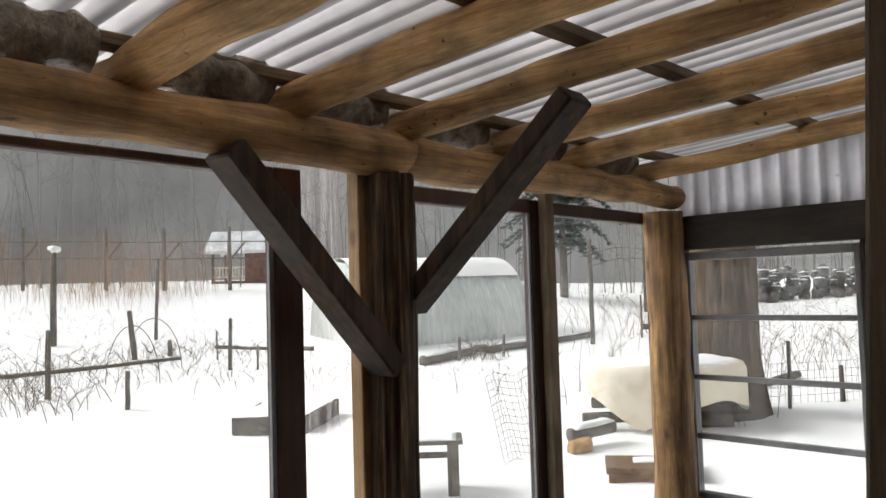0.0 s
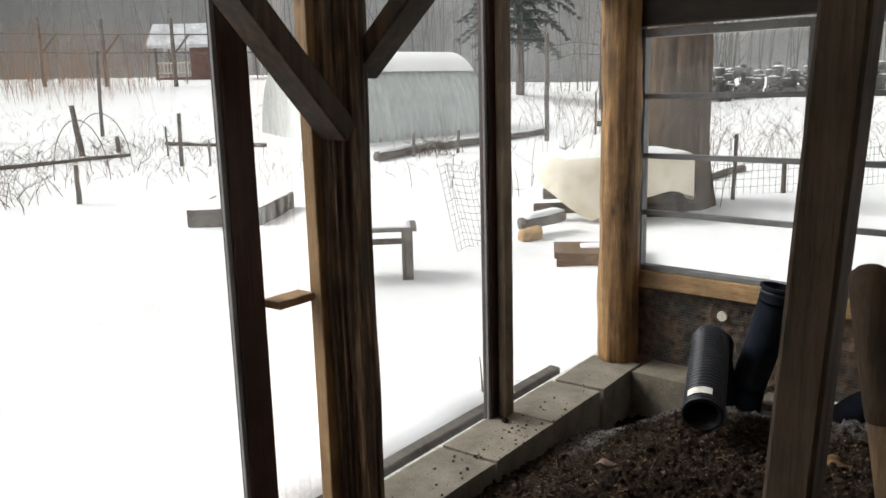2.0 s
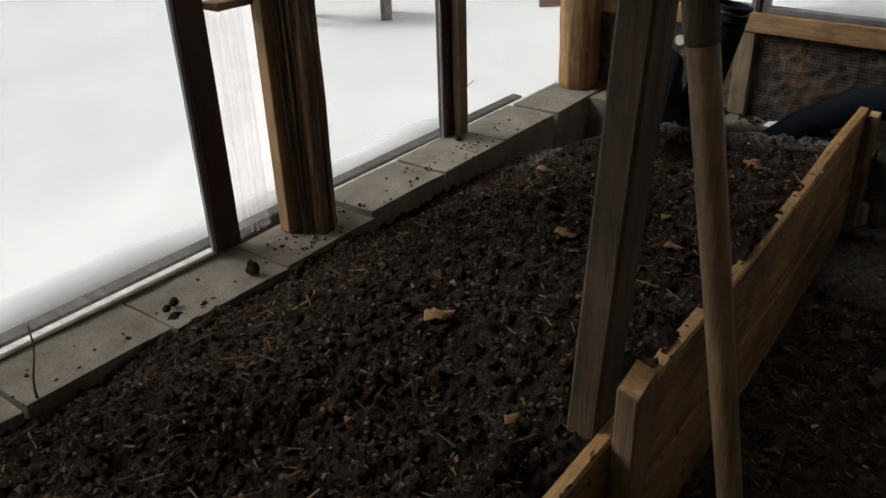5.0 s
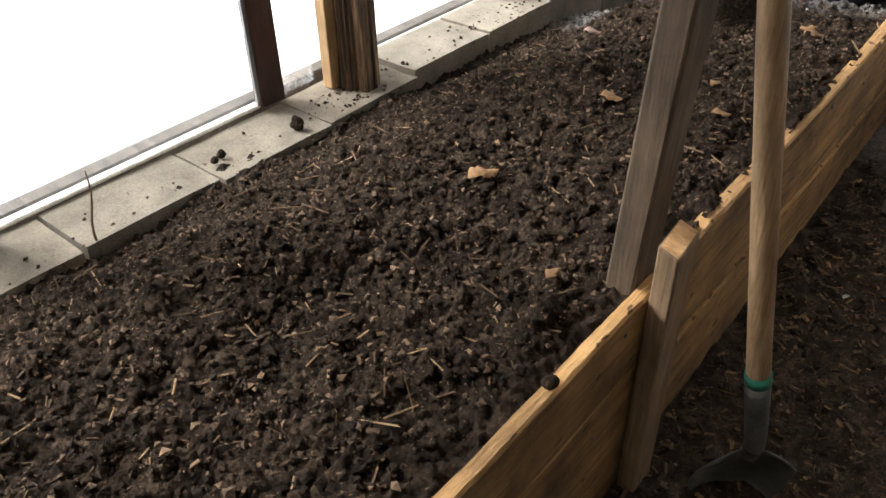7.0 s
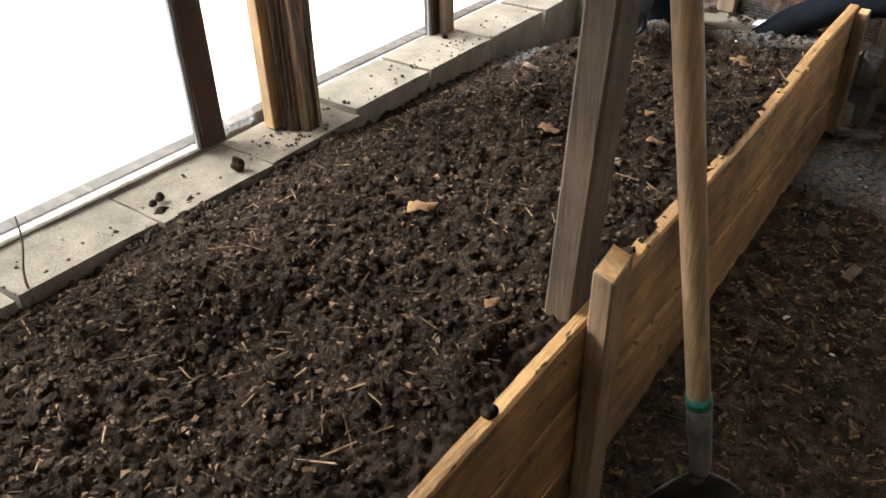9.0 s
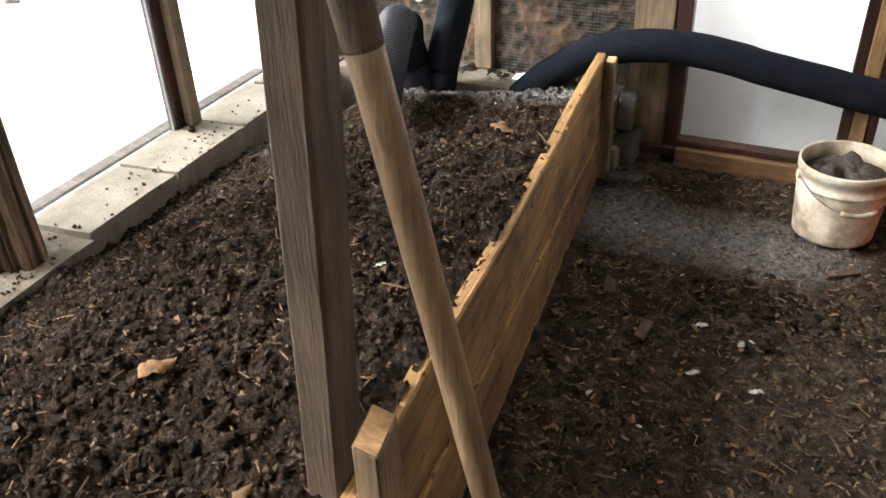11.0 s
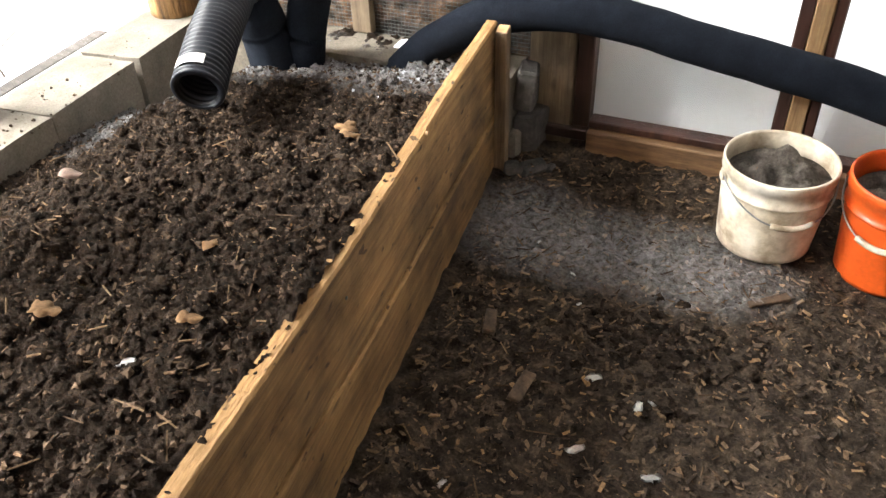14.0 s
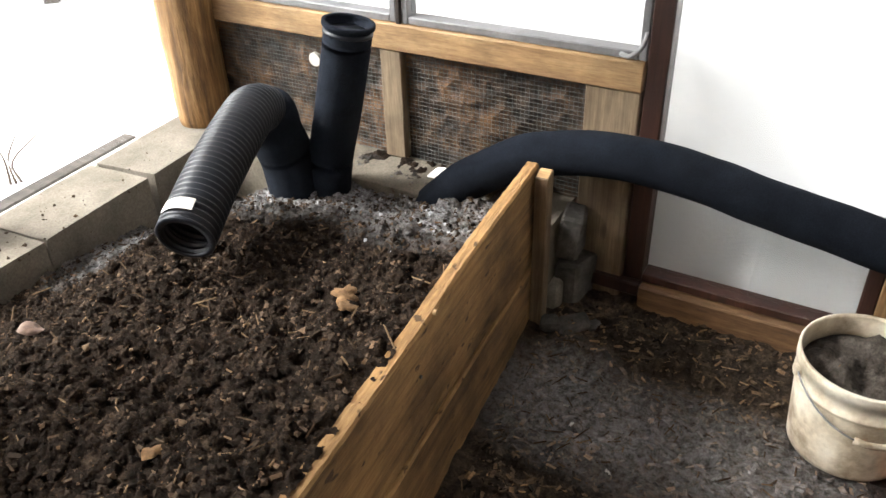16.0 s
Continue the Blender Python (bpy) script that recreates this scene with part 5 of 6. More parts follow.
for d, s, h, w, lean in ((11.25, -4.67, 0.55, 0.07, (0.02, 0)), (12.4, -6.4, 1.05, 0.09, (0.0, 0.02)), (16.7, -6.75, 1.05, 0.11, (-0.12, -0.05)), (15.6, -4.43, 1.0, 0.08, (0.04, 0)), (20.0, -7.55, 2.0, 0.09, (0.05, 0.05)), (17.5, -6.3, 0.35, 0.10, (0, 0)), (14.5, -3.0, 0.75, 0.045, (-0.12, -0.10)), (18.0, 3.22, 2.35, 0.11, (0.0, 0)), (26.0, 6.45, 2.6, 0.10, (0, 0)), (16.0, 0.12, 0.45, 0.06, (0.02, 0)), (16.4, 1.05, 0.45, 0.06, (0.03, 0)), (19.0, 4.6, 1.0, 0.05, (0, 0)), (21.0, 5.9, 0.8, 0.05, (0, 0)), (10.0, 4.95, 0.45, 0.06, (0, 0)), (12.0, 4.0, 0.7, 0.04, (0.0, 0.0)), (9.6, 4.1, 0.8, 0.05, (0.02, 0.0)), (17.0, -5.1, 0.6, 0.04, (0, 0)), (15.5, -3.85, 0.5, 0.04, (0, 0))):
    garden_post(d, s, h, w, lean)
garden_post(19.0, -9.65, 2.25, 0.15, (0.05, 0), "thick grey post with a cap of snow", True)
for s in (-18.0, -14.5, -12.05, -9.3):
    garden_post(33.0, s, 2.6, 0.16, (0, 0), "tall grey fence post far down the garden")
    a, b = G(33.0, s, 1.2), G(33.0, s + 0.75, 2.0)
    bm = beam(bmesh.new(), a, a + Vector((0.5, 0.45, 0.8)), 0.07, 0.07)
    tagged(part("post_strut", bm, M_GREYPOST), "slanting strut on a tall fence post", "strut", "garden fence posts")
bm = bmesh.new()
for z in (1.3, 2.0):
    sweep(bm, [G(33, s, z) for s in spread(-26, -6, 20)], 0.022, 5)
tagged(part("fence_wire", bm, M_GREYPOST), "thin wire strung between tall fence posts", "wire")
bm = bmesh.new()
for z in (1.75, 2.05):
    sweep(bm, [G(18 + 8 * u, 3.22 + 3.23 * u, z) for u in spread(0, 1.6, 10)], 0.010, 5)
tagged(part("fence_wire", bm, M_GREYPOST), "thin wire strung between garden posts", "wire")


def edging_log(a, b, r, label, snow=True):
    pts = [G(a[0] + (b[0] - a[0]) * u, a[1] + (b[1] - a[1]) * u, r * 0.8) for u in spread(0, 1, 14)]
    bm = bmesh.new()
    sweep(bm, pts, r, 10, 0.2, 3)
    tagged(part("edging_log", bm, M_GREYWOOD, smooth=True), label, "log", "garden bed edging")
    if snow:
        snow_cap("snow_layer", "strip of snow lying along a garden log", [p + Vector((0, 0, r * 0.75)) for p in pts], r * 0.7, r * 0.5)


edging_log((15.4, -0.6), (17.2, 0.65), 0.10, "dark log edging a snowed garden bed")
edging_log((16.9, 0.7), (19.2, 3.4), 0.09, "dark log edging a snowed garden bed")
edging_log((14.2, -9.0), (17.0, -5.9), 0.045, "dark pole edging a snowed garden bed")
edging_log((20.5, 5.0), (21.0, 7.2), 0.09, "dark log edging a snowed garden bed")
edging_log((18.6, -5.6), (18.0, -3.2), 0.06, "dark pole edging a snowed garden bed")
edging_log((11.3, 4.35), (12.3, 5.4), 0.06, "brown rail lying in the snow", False)


def raised_bed(d, s0, s1, h):
    t = thing("raised_bed", "low grey timber raised bed filled with snow", "raised bed")
    a, b, c = G(d, s0), G(d - 0.15, s1), G(d + 1.1, s1 + 0.2)
    e = G(d + 1.1, s0 + 0.1)
    for p, q in ((a, b), (b, c), (c, e), (e, a)):
        bm = beam(bmesh.new(), Vector((p.x, p.y, p.z + h / 2)), Vector((q.x, q.y, q.z + h / 2)), 0.04, h + 0.1)
        part("side_board", bm, M_GREYWOOD, t)
    bm = bmesh.new()
    top_v = [bm.verts.new(v + Vector((0, 0, h * 1.02))) for v in (a, b, c, e)]
    bm.faces.new(top_v)
    bmesh.ops.subdivide_edges(bm, edges=list(bm.edges), cuts=6, use_grid_fill=True)
    for v in bm.verts:
        v.co.z += 0.03 * noise.noise(v.co * 2) + 0.05
    part("snow_fill", bm, M_SNOW, t, "snow inside the boards", True)


raised_bed(9.3, -2.62, -1.75, 0.15)


def bench():
    t = thing("garden_bench", "plain grey wooden bench dusted with snow", "bench")
    yaw = math.degrees(math.atan2(0.651, 0.7585))
    o = G(6.55, 0.02)
    M = Matrix.Translation((o.x, o.y, o.z)) @ Matrix.Rotation(radians(yaw), 4, "Z")
    for k in range(2):
        part("seat_board", boxed(-0.80, 0.03, -0.20 + 0.2 * k, -0.01 + 0.2 * k, 0.405, 0.435, 0.004, M), M_GREYWOOD, t)
    for u in (-0.72, -0.05):
        for v in (-0.15, 0.12):
            part("leg", boxed(u - 0.045, u + 0.045, v - 0.03, v + 0.03, -0.1, 0.405, 0.004, M), M_GREYPOST, t)
    part("stretcher", boxed(-0.68, -0.09, -0.17, -0.14, 0.30, 0.345, 0.003, M), M_GREYWOOD, t)
    snow_cap("snow_layer", "thin layer of snow on the bench", [M @ Vector((u, 0.0, 0.432)) for u in spread(-0.80, -0.02, 16)], 0.17, 0.022)


bench()


def plank_box():
    o = G(6.75, 1.78)
    M = Matrix.Translation((o.x, o.y, o.z)) @ Matrix.Rotation(radians(30), 4, "Z")
    t = thing("wooden_box", "low brown wooden box lid lying in the snow", "box")
    part("lid", boxed(-0.48, 0.28, -0.26, 0.26, 0.06, 0.11, 0.006, M), M_SILL, t)
    part("side_board", boxed(-0.46, 0.26, -0.25, -0.20, -0.08, 0.06, 0.004, M), M_SILL, t)
    part("side_board", boxed(-0.46, 0.26, 0.20, 0.25, -0.08, 0.06, 0.004, M), M_SILL, t)
    snow_cap("snow_layer", "small patch of snow on the wooden box", [M @ Vector((u, 0.06, 0.108)) for u in spread(-0.25, 0.1, 8)], 0.10, 0.025)


plank_box()
tagged(log("firewood_log", G(7.9, 1.15, 0.12), G(8.1, 1.62, 0.16), 0.075, 0.07, M_GREYWOOD, rough=0.15, n=10), "short grey log lying in the snow", "log")
snow_cap("snow_layer", "snow lying along a short log", [G(7.9 + 0.2 * u, 1.18 + 0.42 * u, 0.18 + 0.03 * u) for u in spread(0, 1, 10)], 0.07, 0.05)
tagged(log("firewood_log", G(7.7, 1.12, 0.05), G(7.75, 1.32, 0.05), 0.075, 0.08, M_LOG, rough=0.2, n=8), "cut brown log end lying in the snow", "log")


def tarp():
    """A cream cover draped over a heap, pulled down to one point."""
    bm = bmesh.new()
    c = G(8.9, 2.38)
    n, m = 44, 16
    ax = Vector((0.7585, 0.651, 0))
    ay = Vector((-0.651, 0.7585, 0))
    rows = []
    for i in range(m + 1):
        u = i / m
        row = []
        for k in range(n):
            w = 2 * math.pi * k / n
            r = 0.25 + 0.75 * min(u * 1.7, 1)
            drop = step(0.50, 1.0, u)
            front = max(0.0, -math.sin(w))
            side = 0.5 + 0.5 * math.cos(w)
            hem = float(np.interp(w, [0, 1.57, 3.14, 3.7, 4.25, 4.7, 5.2, 6.29], [0.15, 0.3, 0.52, 0.33, 0.02, 0.24, 0.34, 0.15]))
            z = 0.70 + 0.03 * math.sin(3 * w + 1) * u
            z += (hem - z) * drop
            row.append(bm.verts.new(c + ax * (0.90 * r * math.cos(w)) + ay * (0.55 * r * math.sin(w)) * (1 + 0.1 * drop) + Vector((0, 0, z + 0.03 * noise.noise(Vector((math.cos(w) * 3, math.sin(w) * 3, u * 3)))))))
        rows.append(row)
    for a, b in zip(rows, rows[1:]):
        for k in range(n):
            bm.faces.new((a[k], a[(k + 1) % n], b[(k + 1) % n], b[k]))
    bm.faces.new(rows[0][::-1])
    ob = tagged(part("tarpaulin", bm, M_TARP, smooth=True), "cream tarpaulin draped over a heap with snow on it", "tarpaulin")
    ob.modifiers.new("thickness", "SOLIDIFY").thickness = 0.006
    bm = bmesh.new()
    bmesh.ops.create_icosphere(bm, subdivisions=4, radius=1)
    for v in bm.verts:
        q = v.co.copy()
        v.co = ax * q.x * 0.86 + ay * q.y * 0.5 + Vector((0, 0, max(q.z, -0.2) * 0.10 + 0.02 * noise.noise(q * 3)))
    ob = tagged(part("snow_layer", bm, M_SNOW, smooth=True), "smooth pillow of snow on the tarpaulin", "snow")
    ob.location = c + Vector((0, 0, 0.68))
    bm = bmesh.new()
    for k in range(9):
        a = c + ax * random.uniform(-0.7, 0.8) + ay * random.uniform(-0.3, 0.3)
        sweep(bm, line(a + ax * 0.35 + Vector((0, 0, 0.06 + 0.08 * (k % 5))), a - ax * 0.35 + Vector((0, 0, 0.06 + 0.08 * (k % 5))), 3), 0.06, 8, 0.15, 5)
    tagged(part("log_heap", bm, M_TRUNK, smooth=True), "dark heap of logs under the tarpaulin", "logs", kind="stuff")


tarp()


def wire_fence(name, label, path, h, gap, r, lean=0.0, sag=0.0):
    bm = bmesh.new()
    pts = []
    for a, b in zip(path, path[1:]):
        pts += [a.lerp(b, u) for u in spread(0, 1, max(2, int((b - a).length / gap)))[:-1]]
    pts.append(path[-1])
    def at(p, z, i):
        return p + Vector((lean * z + 0.03 * math.sin(i * 1.3) * z, 0.03 * math.cos(i * 0.9) * z, z + sag * math.sin(i * 0.7)))
    levels = spread(0.0, h, int(h / gap))
    for i, p in enumerate(pts):
        sweep(bm, [at(p, z, i) for z in levels], r, 4, cap=False)
    for z in levels:
        sweep(bm, [at(p, z, i) for i, p in enumerate(pts)], r, 4, cap=False)
    tagged(part(name, bm, M_WIRE), label, "fence")


wire_fence("wire_fence", "sagging wire mesh fence beside the tarpaulin", [G(7.3, 0.45), G(7.5, 0.62), G(7.85, 0.98)], 0.78, 0.065, 0.0026, -0.28, 0.03)
garden_post(7.4, 0.71, 0.66, 0.035, (0, 0), "thin grey post holding a wire fence")
wire_fence("wire_fence", "low wire mesh fence in the snow behind the tree", [G(9.9, 3.9), G(10.0, 4.6), G(10.2, 5.6), G(10.6, 7.0)], 0.5, 0.09, 0.0028)


def tree(d, s, r, h):
    t = thing("maple_tree", "large old maple with furrowed grey bark", "tree")
    p = G(d, s, -0.2)
    bm = bmesh.new()
    seg, n = 56, 60
    rings = []
    for i in range(n + 1):
        z = h * i / n
        rr = r * (1 + 0.45 * math.exp(-z * 2.2)) * (1 - 0.05 * z)
        rings.append([bm.verts.new(p + Vector((0.03 * z + math.cos(w) * rr * (1 + 0.09 * noise.noise(Vector((math.cos(w) * 9, math.sin(w) * 9, z * 0.8))) + 0.05 * noise.noise(Vector((math.cos(w) * 22, math.sin(w) * 22, z * 1.7)))), math.sin(w) * rr * (1 + 0.09 * noise.noise(Vector((math.cos(w) * 9, math.sin(w) * 9, z * 0.8)))), z))) for w in [2 * math.pi * k / seg for k in range(seg)]])
    for a, b in zip(rings, rings[1:]):
        for k in range(seg):
            bm.faces.new((a[k], a[(k + 1) % seg], b[(k + 1) % seg], b[k]))
    bm.faces.new(rings[-1])
    part("trunk", bm, M_TRUNK, t, "", True)
    for k in range(7):
        w = k * 0.9 + 0.4
        a = p + Vector((0.03 * h, 0, h - 0.6 + 0.1 * k))
        e = a + Vector((math.cos(w) * 2.5, math.sin(w) * 2.5, 2.2 + 0.4 * (k % 3)))
        bm = bmesh.new()
        sweep(bm, line(a, e, 8, -0.3, 0.15), [0.16 - 0.017 * i for i in range(9)], 8, 0.2, 3)
        part("limb", bm, M_TRUNK, t, "", True)


tree(9.6, 3.27, 0.43, 5.5)


def spruce(d, s, h, base):
    """Trunk with drooping, ragged boughs of many small needle sprays."""
    t = thing("spruce_tree", "dark sparse spruce standing in the mist", "tree")
    p = G(d, s, -0.2)
    bm = bmesh.new()
    sweep(bm, line(p, p + Vector((0, 0, h)), 10), [0.17 - 0.014 * i for i in range(11)], 8, 0.1, 2)
    part("trunk", bm, M_GREYPOST, t, "", True)
    bm = bmesh.new()
    rng = random.Random(11)
    z = base
    while z < h - 0.2:
        for k in range(5):
            w = rng.uniform(0, 6.28)
            l = (h - z) / (h - base) * 2.4 * rng.uniform(0.7, 1.15) + 0.25
            prev = p + Vector((0, 0, z))
            for j in range(1, 13):
                u = j / 12
                q = p + Vector((math.cos(w) * l * u, math.sin(w) * l * u, z + 0.25 * math.sin(u * 3) - 0.55 * u * u + 0.1))
                for _ in range(8):
                    a = w + rng.uniform(-1.5, 1.5)
                    e = q + Vector((math.cos(a), math.sin(a), rng.uniform(-0.7, 0.15))) * rng.uniform(0.22, 0.50) * (1.1 - 0.4 * u)
                    o = Vector((-math.sin(a), math.cos(a), 0.3)) * 0.075
                    bm.faces.new([bm.verts.new(v) for v in (q + o, e, q - o)])
                b = Vector((-math.sin(w), math.cos(w), 0)) * 0.02
                bm.faces.new([bm.verts.new(v) for v in (prev + b, q + b, q - b, prev - b)])
                prev = q
        z += 0.33
    part("crown", bm, M_NEEDLE, t)


spruce(30.0, 4.35, 7.5, 2.0)


def twigs(name, label, at, n, h, spread_r, material, r=0.006, seed=1, category="shrub", forks=2, kind=""):
    bm = bmesh.new()
    rng = random.Random(seed)
    def prism(a, b, w0, w1):
        t = (b - a).normalized()
        e, f = frame_at(t)
        lo = [bm.verts.new(a + (e * math.cos(x) + f * math.sin(x)) * w0) for x in (0, 2.09, 4.19)]
        hi = [bm.verts.new(b + (e * math.cos(x) + f * math.sin(x)) * w1) for x in (0, 2.09, 4.19)]
        for k in range(3):
            bm.faces.new((lo[k], lo[(k + 1) % 3], hi[(k + 1) % 3], hi[k]))
    for _ in range(n):
        p = at(rng)
        hh = h * rng.uniform(0.45, 1.1)
        lean = Vector((rng.uniform(-1, 1), rng.uniform(-1, 1), 0)) * spread_r
        m = p + lean * 0.4 + Vector((0, 0, hh * 0.55))
        q = p + lean + Vector((0, 0, hh))
        prism(p - Vector((0, 0, 0.1)), m, r, r * 0.75)
        prism(m, q, r * 0.75, r * 0.4)
        for _ in range(forks):
            u = rng.uniform(0.3, 0.9)
            a = p.lerp(m, u) if rng.random() < 0.4 else m.lerp(q, u)
            prism(a, a + Vector((rng.uniform(-1, 1), rng.uniform(-1, 1), rng.uniform(0.2, 1.0))) * hh * 0.28, r * 0.5, r * 0.25)
    ob = part(name, bm, material)
    return tagged(ob, label, category, kind=kind)


# grey tone stands in for mist over the far saplings
M_HAZE = surface("saplings_painted_mist", [(0.3, (0.16, 0.155, 0.15)), (0.7, (0.24, 0.23, 0.22))], 3, 1.0, 0.1)


def around(d, s, rd, rs):
    return lambda rng: G(d + rng.gauss(0, rd), s + rng.gauss(0, rs))


SHRUBS = [
    (11.0, 3.6, 0.5, 0.5, 26, 0.9, 0.20, 0.006), (13.5, 6.6, 0.8, 0.9, 50, 0.8, 0.4, 0.0045), (14.5, 8.2, 0.8, 0.7, 45, 0.75, 0.4, 0.0045),
    (16.5, 5.2, 0.8, 1.2, 36, 1.0, 0.25, 0.005), (20.0, 4.6, 1.2, 1.0, 36, 1.3, 0.25, 0.006), (12.6, -7.0, 0.8, 0.6, 60, 0.8, 0.4, 0.005),
    (11.2, -6.0, 0.5, 0.5, 45, 0.55, 0.35, 0.006), (15.8, -6.6, 0.6, 0.9, 50, 0.45, 0.3, 0.007), (17.5, -5.6, 0.6, 1.2, 90, 0.4, 0.25, 0.006),
    (16.2, 0.5, 0.25, 0.25, 30, 0.45, 0.2, 0.010), (14.6, -4.6, 1.0, 1.6, 50, 0.35, 0.15, 0.005), (13.0, -9.5, 1.0, 1.2, 60, 0.9, 0.3, 0.007),
    (9.2, 3.0, 0.3, 0.5, 14, 0.8, 0.15, 0.005), (11.5, 1.9, 0.8, 0.8, 24, 0.8, 0.15, 0.006),
]
for i, (d, s, rd, rs, n, h, sp, r) in enumerate(SHRUBS):
    twigs("bare_shrub", "leafless brown shrub poking out of the snow", around(d, s, rd, rs), n, h * 0.85, sp * 1.6, M_TWIG, r, 20 + i, "shrub", 4)
twigs("dry_stalks", "tan dead weeds and brush along the wood's edge", lambda rng: G(rng.gauss(31, 2.5), rng.choice((-21.5, -19.0, -15.8, -13.6, -12.4, -10.6)) + rng.gauss(0, 0.9)), 700, 2.3, 0.6, M_GRASS, 0.0055, 50, "weeds", 4, "stuff")
twigs("garden_stubble", "dry stubble scattered over the snowed beds", lambda rng: G(rng.uniform(13, 26), rng.uniform(-14, 1)), 760, 0.17, 0.2, M_TWIG, 0.0045, 51, "stubble", 3, "stuff")
twigs("far_stubble", "dry stubble and brush behind the maple", lambda rng: G(rng.uniform(14, 34), rng.uniform(2.5, 18)), 520, 0.55, 0.7, M_TWIG, 0.005, 52, "stubble", 5, "stuff")
twigs("saplings", "thin bare saplings at the edge of the wood", lambda rng: G(rng.uniform(34, 52), rng.uniform(-32, 30)), 260, 7.5, 0.9, M_HAZE, 0.03, 53, "saplings", 4, "stuff")
# arched garden hoop
for d, s, w in ((13.8, -6.1, 0.95), (15.8, -6.55, 1.1)):
    bm = bmesh.new()
    a, b = G(d, s), G(d, s + w)
    sweep(bm, [a.lerp(b, 0.5 - 0.5 * math.cos(u)) + Vector((0, 0, 1.0 * math.sin(u))) for u in spread(0, math.pi, 24)], 0.008, 6)
    tagged(part("garden_hoop", bm, M_GREYPOST), "thin bent hoop over a snowed garden bed", "hoop", "garden hoops")


def tunnel():
    t = thing("hoop_tunnel", "hazy plastic hoop tunnel loaded with snow", "tunnel")
    o, e = G(17.6, -1.9), G(19.8, 2.05)
    ax = (e - o)
    ax.z = 0
    L = ax.length
    ax.normalize()
    side = Vector((-ax.y, ax.x, 0))
    R, H = 1.75, 2.1
    def ringpt(u, w, k=1.0):
        return o + ax * u + side * (R + math.cos(w) * R * k) + Vector((0, 0, math.sin(w) ** 0.8 * H * k - 0.1))
    bm = bmesh.new()
    rows = []
    for i in range(121):
        u = L * i / 120
        k = 1 + 0.012 * math.cos(2 * math.pi * i / 5)
        rows.append([bm.verts.new(ringpt(u, w, k)) for w in spread(0, math.pi, 28)])
    for a, b in zip(rows, rows[1:]):
        for k in range(28):
            bm.faces.new((a[k], a[k + 1], b[k + 1], b[k]))
    bm.faces.new(rows[0])
    bm.faces.new(rows[-1])
    part("film", bm, M_TUNNEL, t, "hazy grey-green plastic film", True)
    for i in range(0, 25):
        bm = bmesh.new()
        sweep(bm, [ringpt(L * i / 24, w, 1.016) for w in spread(0.02, math.pi - 0.02, 20)], 0.012, 5)
        part("hoop", bm, M_TUNNEL, t)
    bm = bmesh.new()
    rows = []
    for i in range(41):
        u = L * i / 40
        rows.append([bm.verts.new(ringpt(u, w, 1.035 + 0.03 * math.sin((w - 0.85) / 1.44 * math.pi)) ) for w in spread(0.85 + 0.12 * noise.noise(Vector((u, 0, 0))), math.pi - 0.85, 12)])
    for a, b in zip(rows, rows[1:]):
        for k in range(12):
            bm.faces.new((a[k], a[k + 1], b[k + 1], b[k]))
    ob = tagged(part("snow_layer", bm, M_SNOW, smooth=True), "thick snow along the top of the hoop tunnel", "snow")


tunnel()


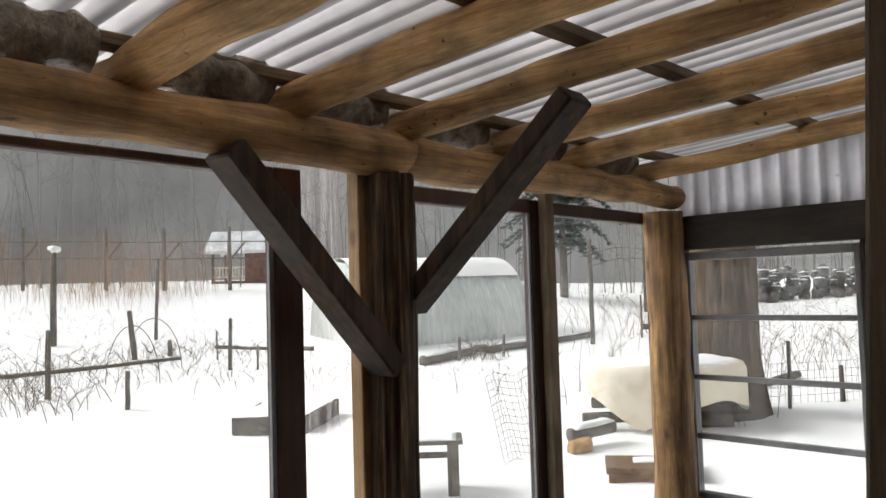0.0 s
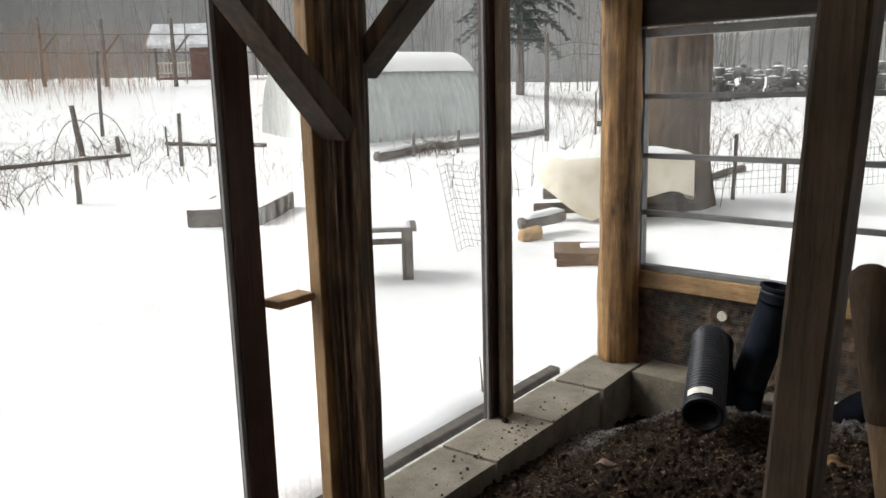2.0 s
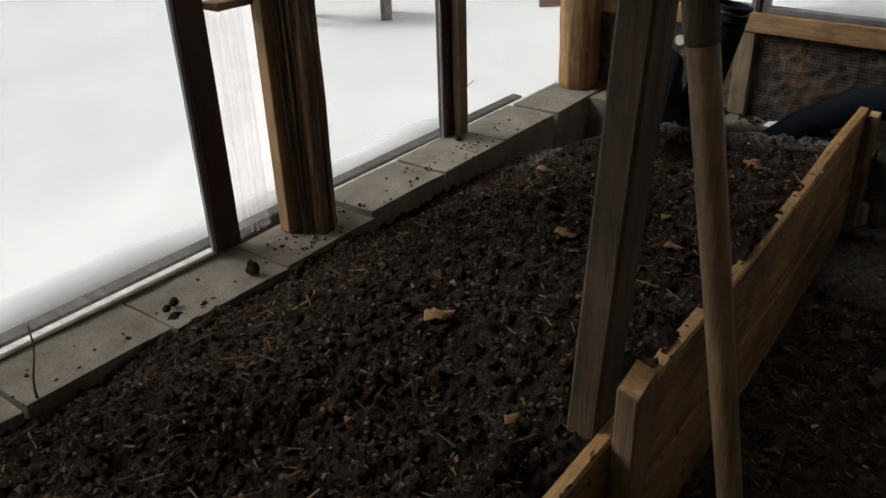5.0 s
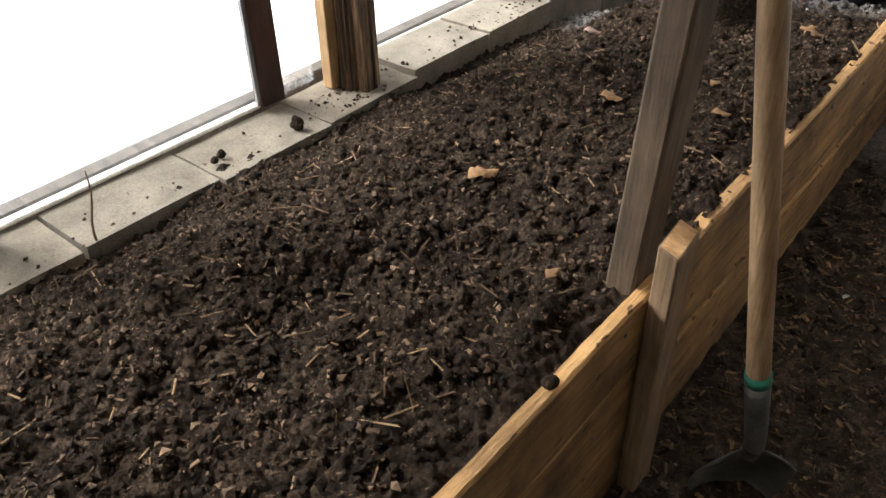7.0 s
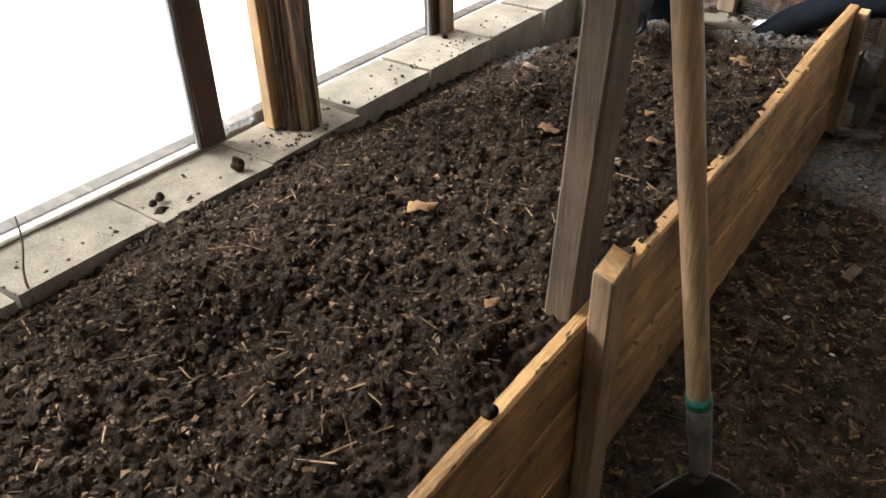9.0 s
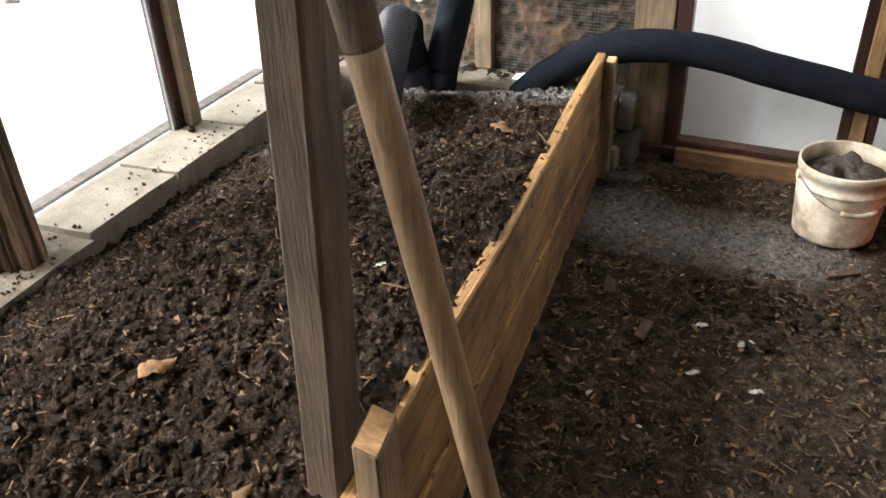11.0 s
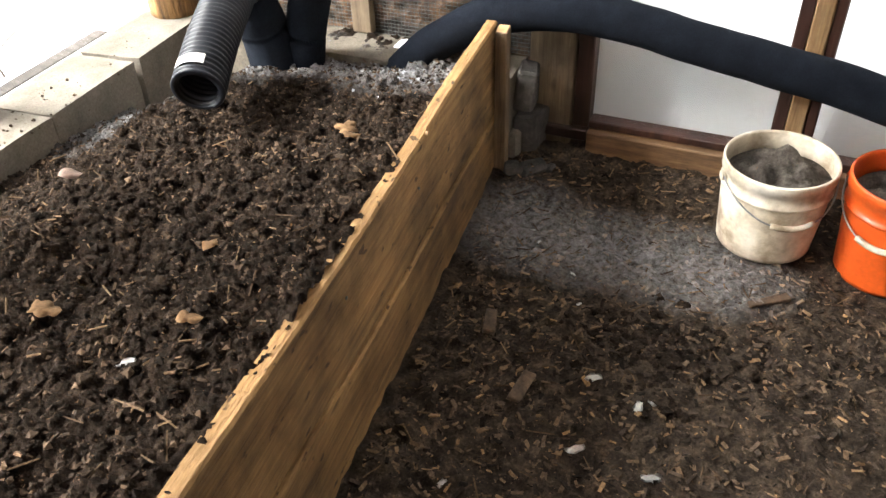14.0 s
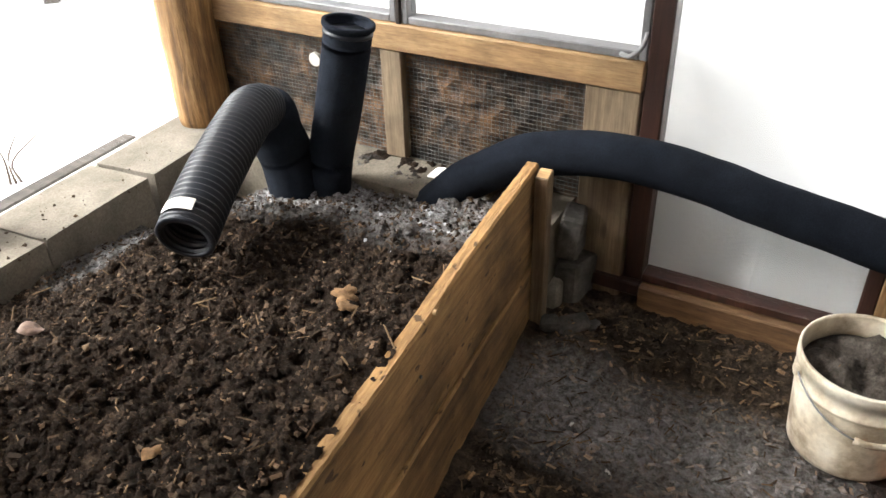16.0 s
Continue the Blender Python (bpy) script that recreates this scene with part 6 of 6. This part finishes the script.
def shed():
    t = thing("garden_shed", "small red-brown shed with a porch rail and snowy roof", "shed")
    o = G(38, -10.9)
    M = Matrix.Translation(o) @ Matrix.Rotation(math.atan2(0.651, 0.7585), 4, "Z")
    part("wall", boxed(0.9, 2.9, 0, 2.4, -0.3, 1.5, 0, M), M_SHED, t)
    part("porch_floor", boxed(-0.7, 0.9, 0, 2.4, -0.3, 0.15, 0, M), M_SHED, t)
    for v in (0.05, 2.3):
        part("porch_post", boxed(-0.68, -0.58, v, v + 0.1, 0.15, 1.5, 0, M), M_GREYPOST, t)
    for z in (0.3, 0.75):
        part("porch_rail", boxed(-0.6, 0.9, 0.05, 0.10, z, z + 0.07, 0, M), M_TARP, t)
    for k in range(9):
        part("baluster", boxed(-0.5 + 0.155 * k, -0.45 + 0.155 * k, 0.06, 0.09, 0.37, 0.75, 0, M), M_TARP, t)
    bm = bmesh.new()
    for u0, v0, z0, u1, v1, z1 in ((-0.95, -0.35, 1.42, 3.1, 1.2, 2.45), (-0.95, 2.75, 1.42, 3.1, 1.2, 2.45)):
        q = [(u0, v0, z0), (u1, v0, z0), (u1, v1, z1), (u0, v1, z1)]
        lo = [bm.verts.new(M @ Vector(p)) for p in q]
        hi = [bm.verts.new(M @ (Vector(p) + Vector((0, 0, 0.14)))) for p in q]
        bm.faces.new(hi)
        bm.faces.new(lo[::-1])
        for k in range(4):
            bm.faces.new((lo[k], lo[(k + 1) % 4], hi[(k + 1) % 4], hi[k]))
    part("roof", bm, M_SNOWROOF, t, "grey-white snow-covered roof")


M_SNOWROOF = surface("thin_snow_on_shingles", [(0.35, (0.42, 0.43, 0.45)), (0.6, (0.72, 0.73, 0.75))], 1.5, 0.8, 0.2, 8)
shed()


def stone_heap():
    t = thing("stone_wall", "long dry-stone heap capped with snow", "stone wall")
    rng = random.Random(5)
    mesh = []
    for v in range(4):
        bm = bmesh.new()
        bmesh.ops.create_icosphere(bm, subdivisions=2, radius=1)
        for q in bm.verts:
            q.co *= 1 + 0.35 * noise.noise(q.co * 1.3 + Vector((v * 5, 0, 0)))
        me = bpy.data.meshes.new("stone")
        bm.to_mesh(me)
        bm.free()
        me.materials.append(M_STONE)
        mesh.append(me)
    for i in range(230):
        u, lvl = rng.random(), rng.random() ** 1.3
        d, s = 31 + 3.0 * u + rng.gauss(0, 0.4), 11.5 + 9.5 * u
        r = rng.uniform(0.12, 0.24)
        ob = new("stone", mesh[i % 4])
        ob.parent = t
        ob.matrix_basis = Matrix.LocRotScale(G(d, s, 0.1 + 1.0 * lvl), Euler((rng.uniform(0, 6), rng.uniform(0, 6), rng.uniform(0, 6))), Vector((r * 1.4, r, r * 0.75)))
        if lvl > 0.35 and rng.random() < 0.8:
            bm = bmesh.new()
            bmesh.ops.create_icosphere(bm, subdivisions=1, radius=r * 1.15)
            for q in bm.verts:
                q.co.z = max(q.co.z, 0) * 0.35
            c = part("snow_patch", bm, M_SNOW, t, "", True)
            c.location = G(d, s, 0.1 + 1.0 * lvl + r * 0.55)


stone_heap()
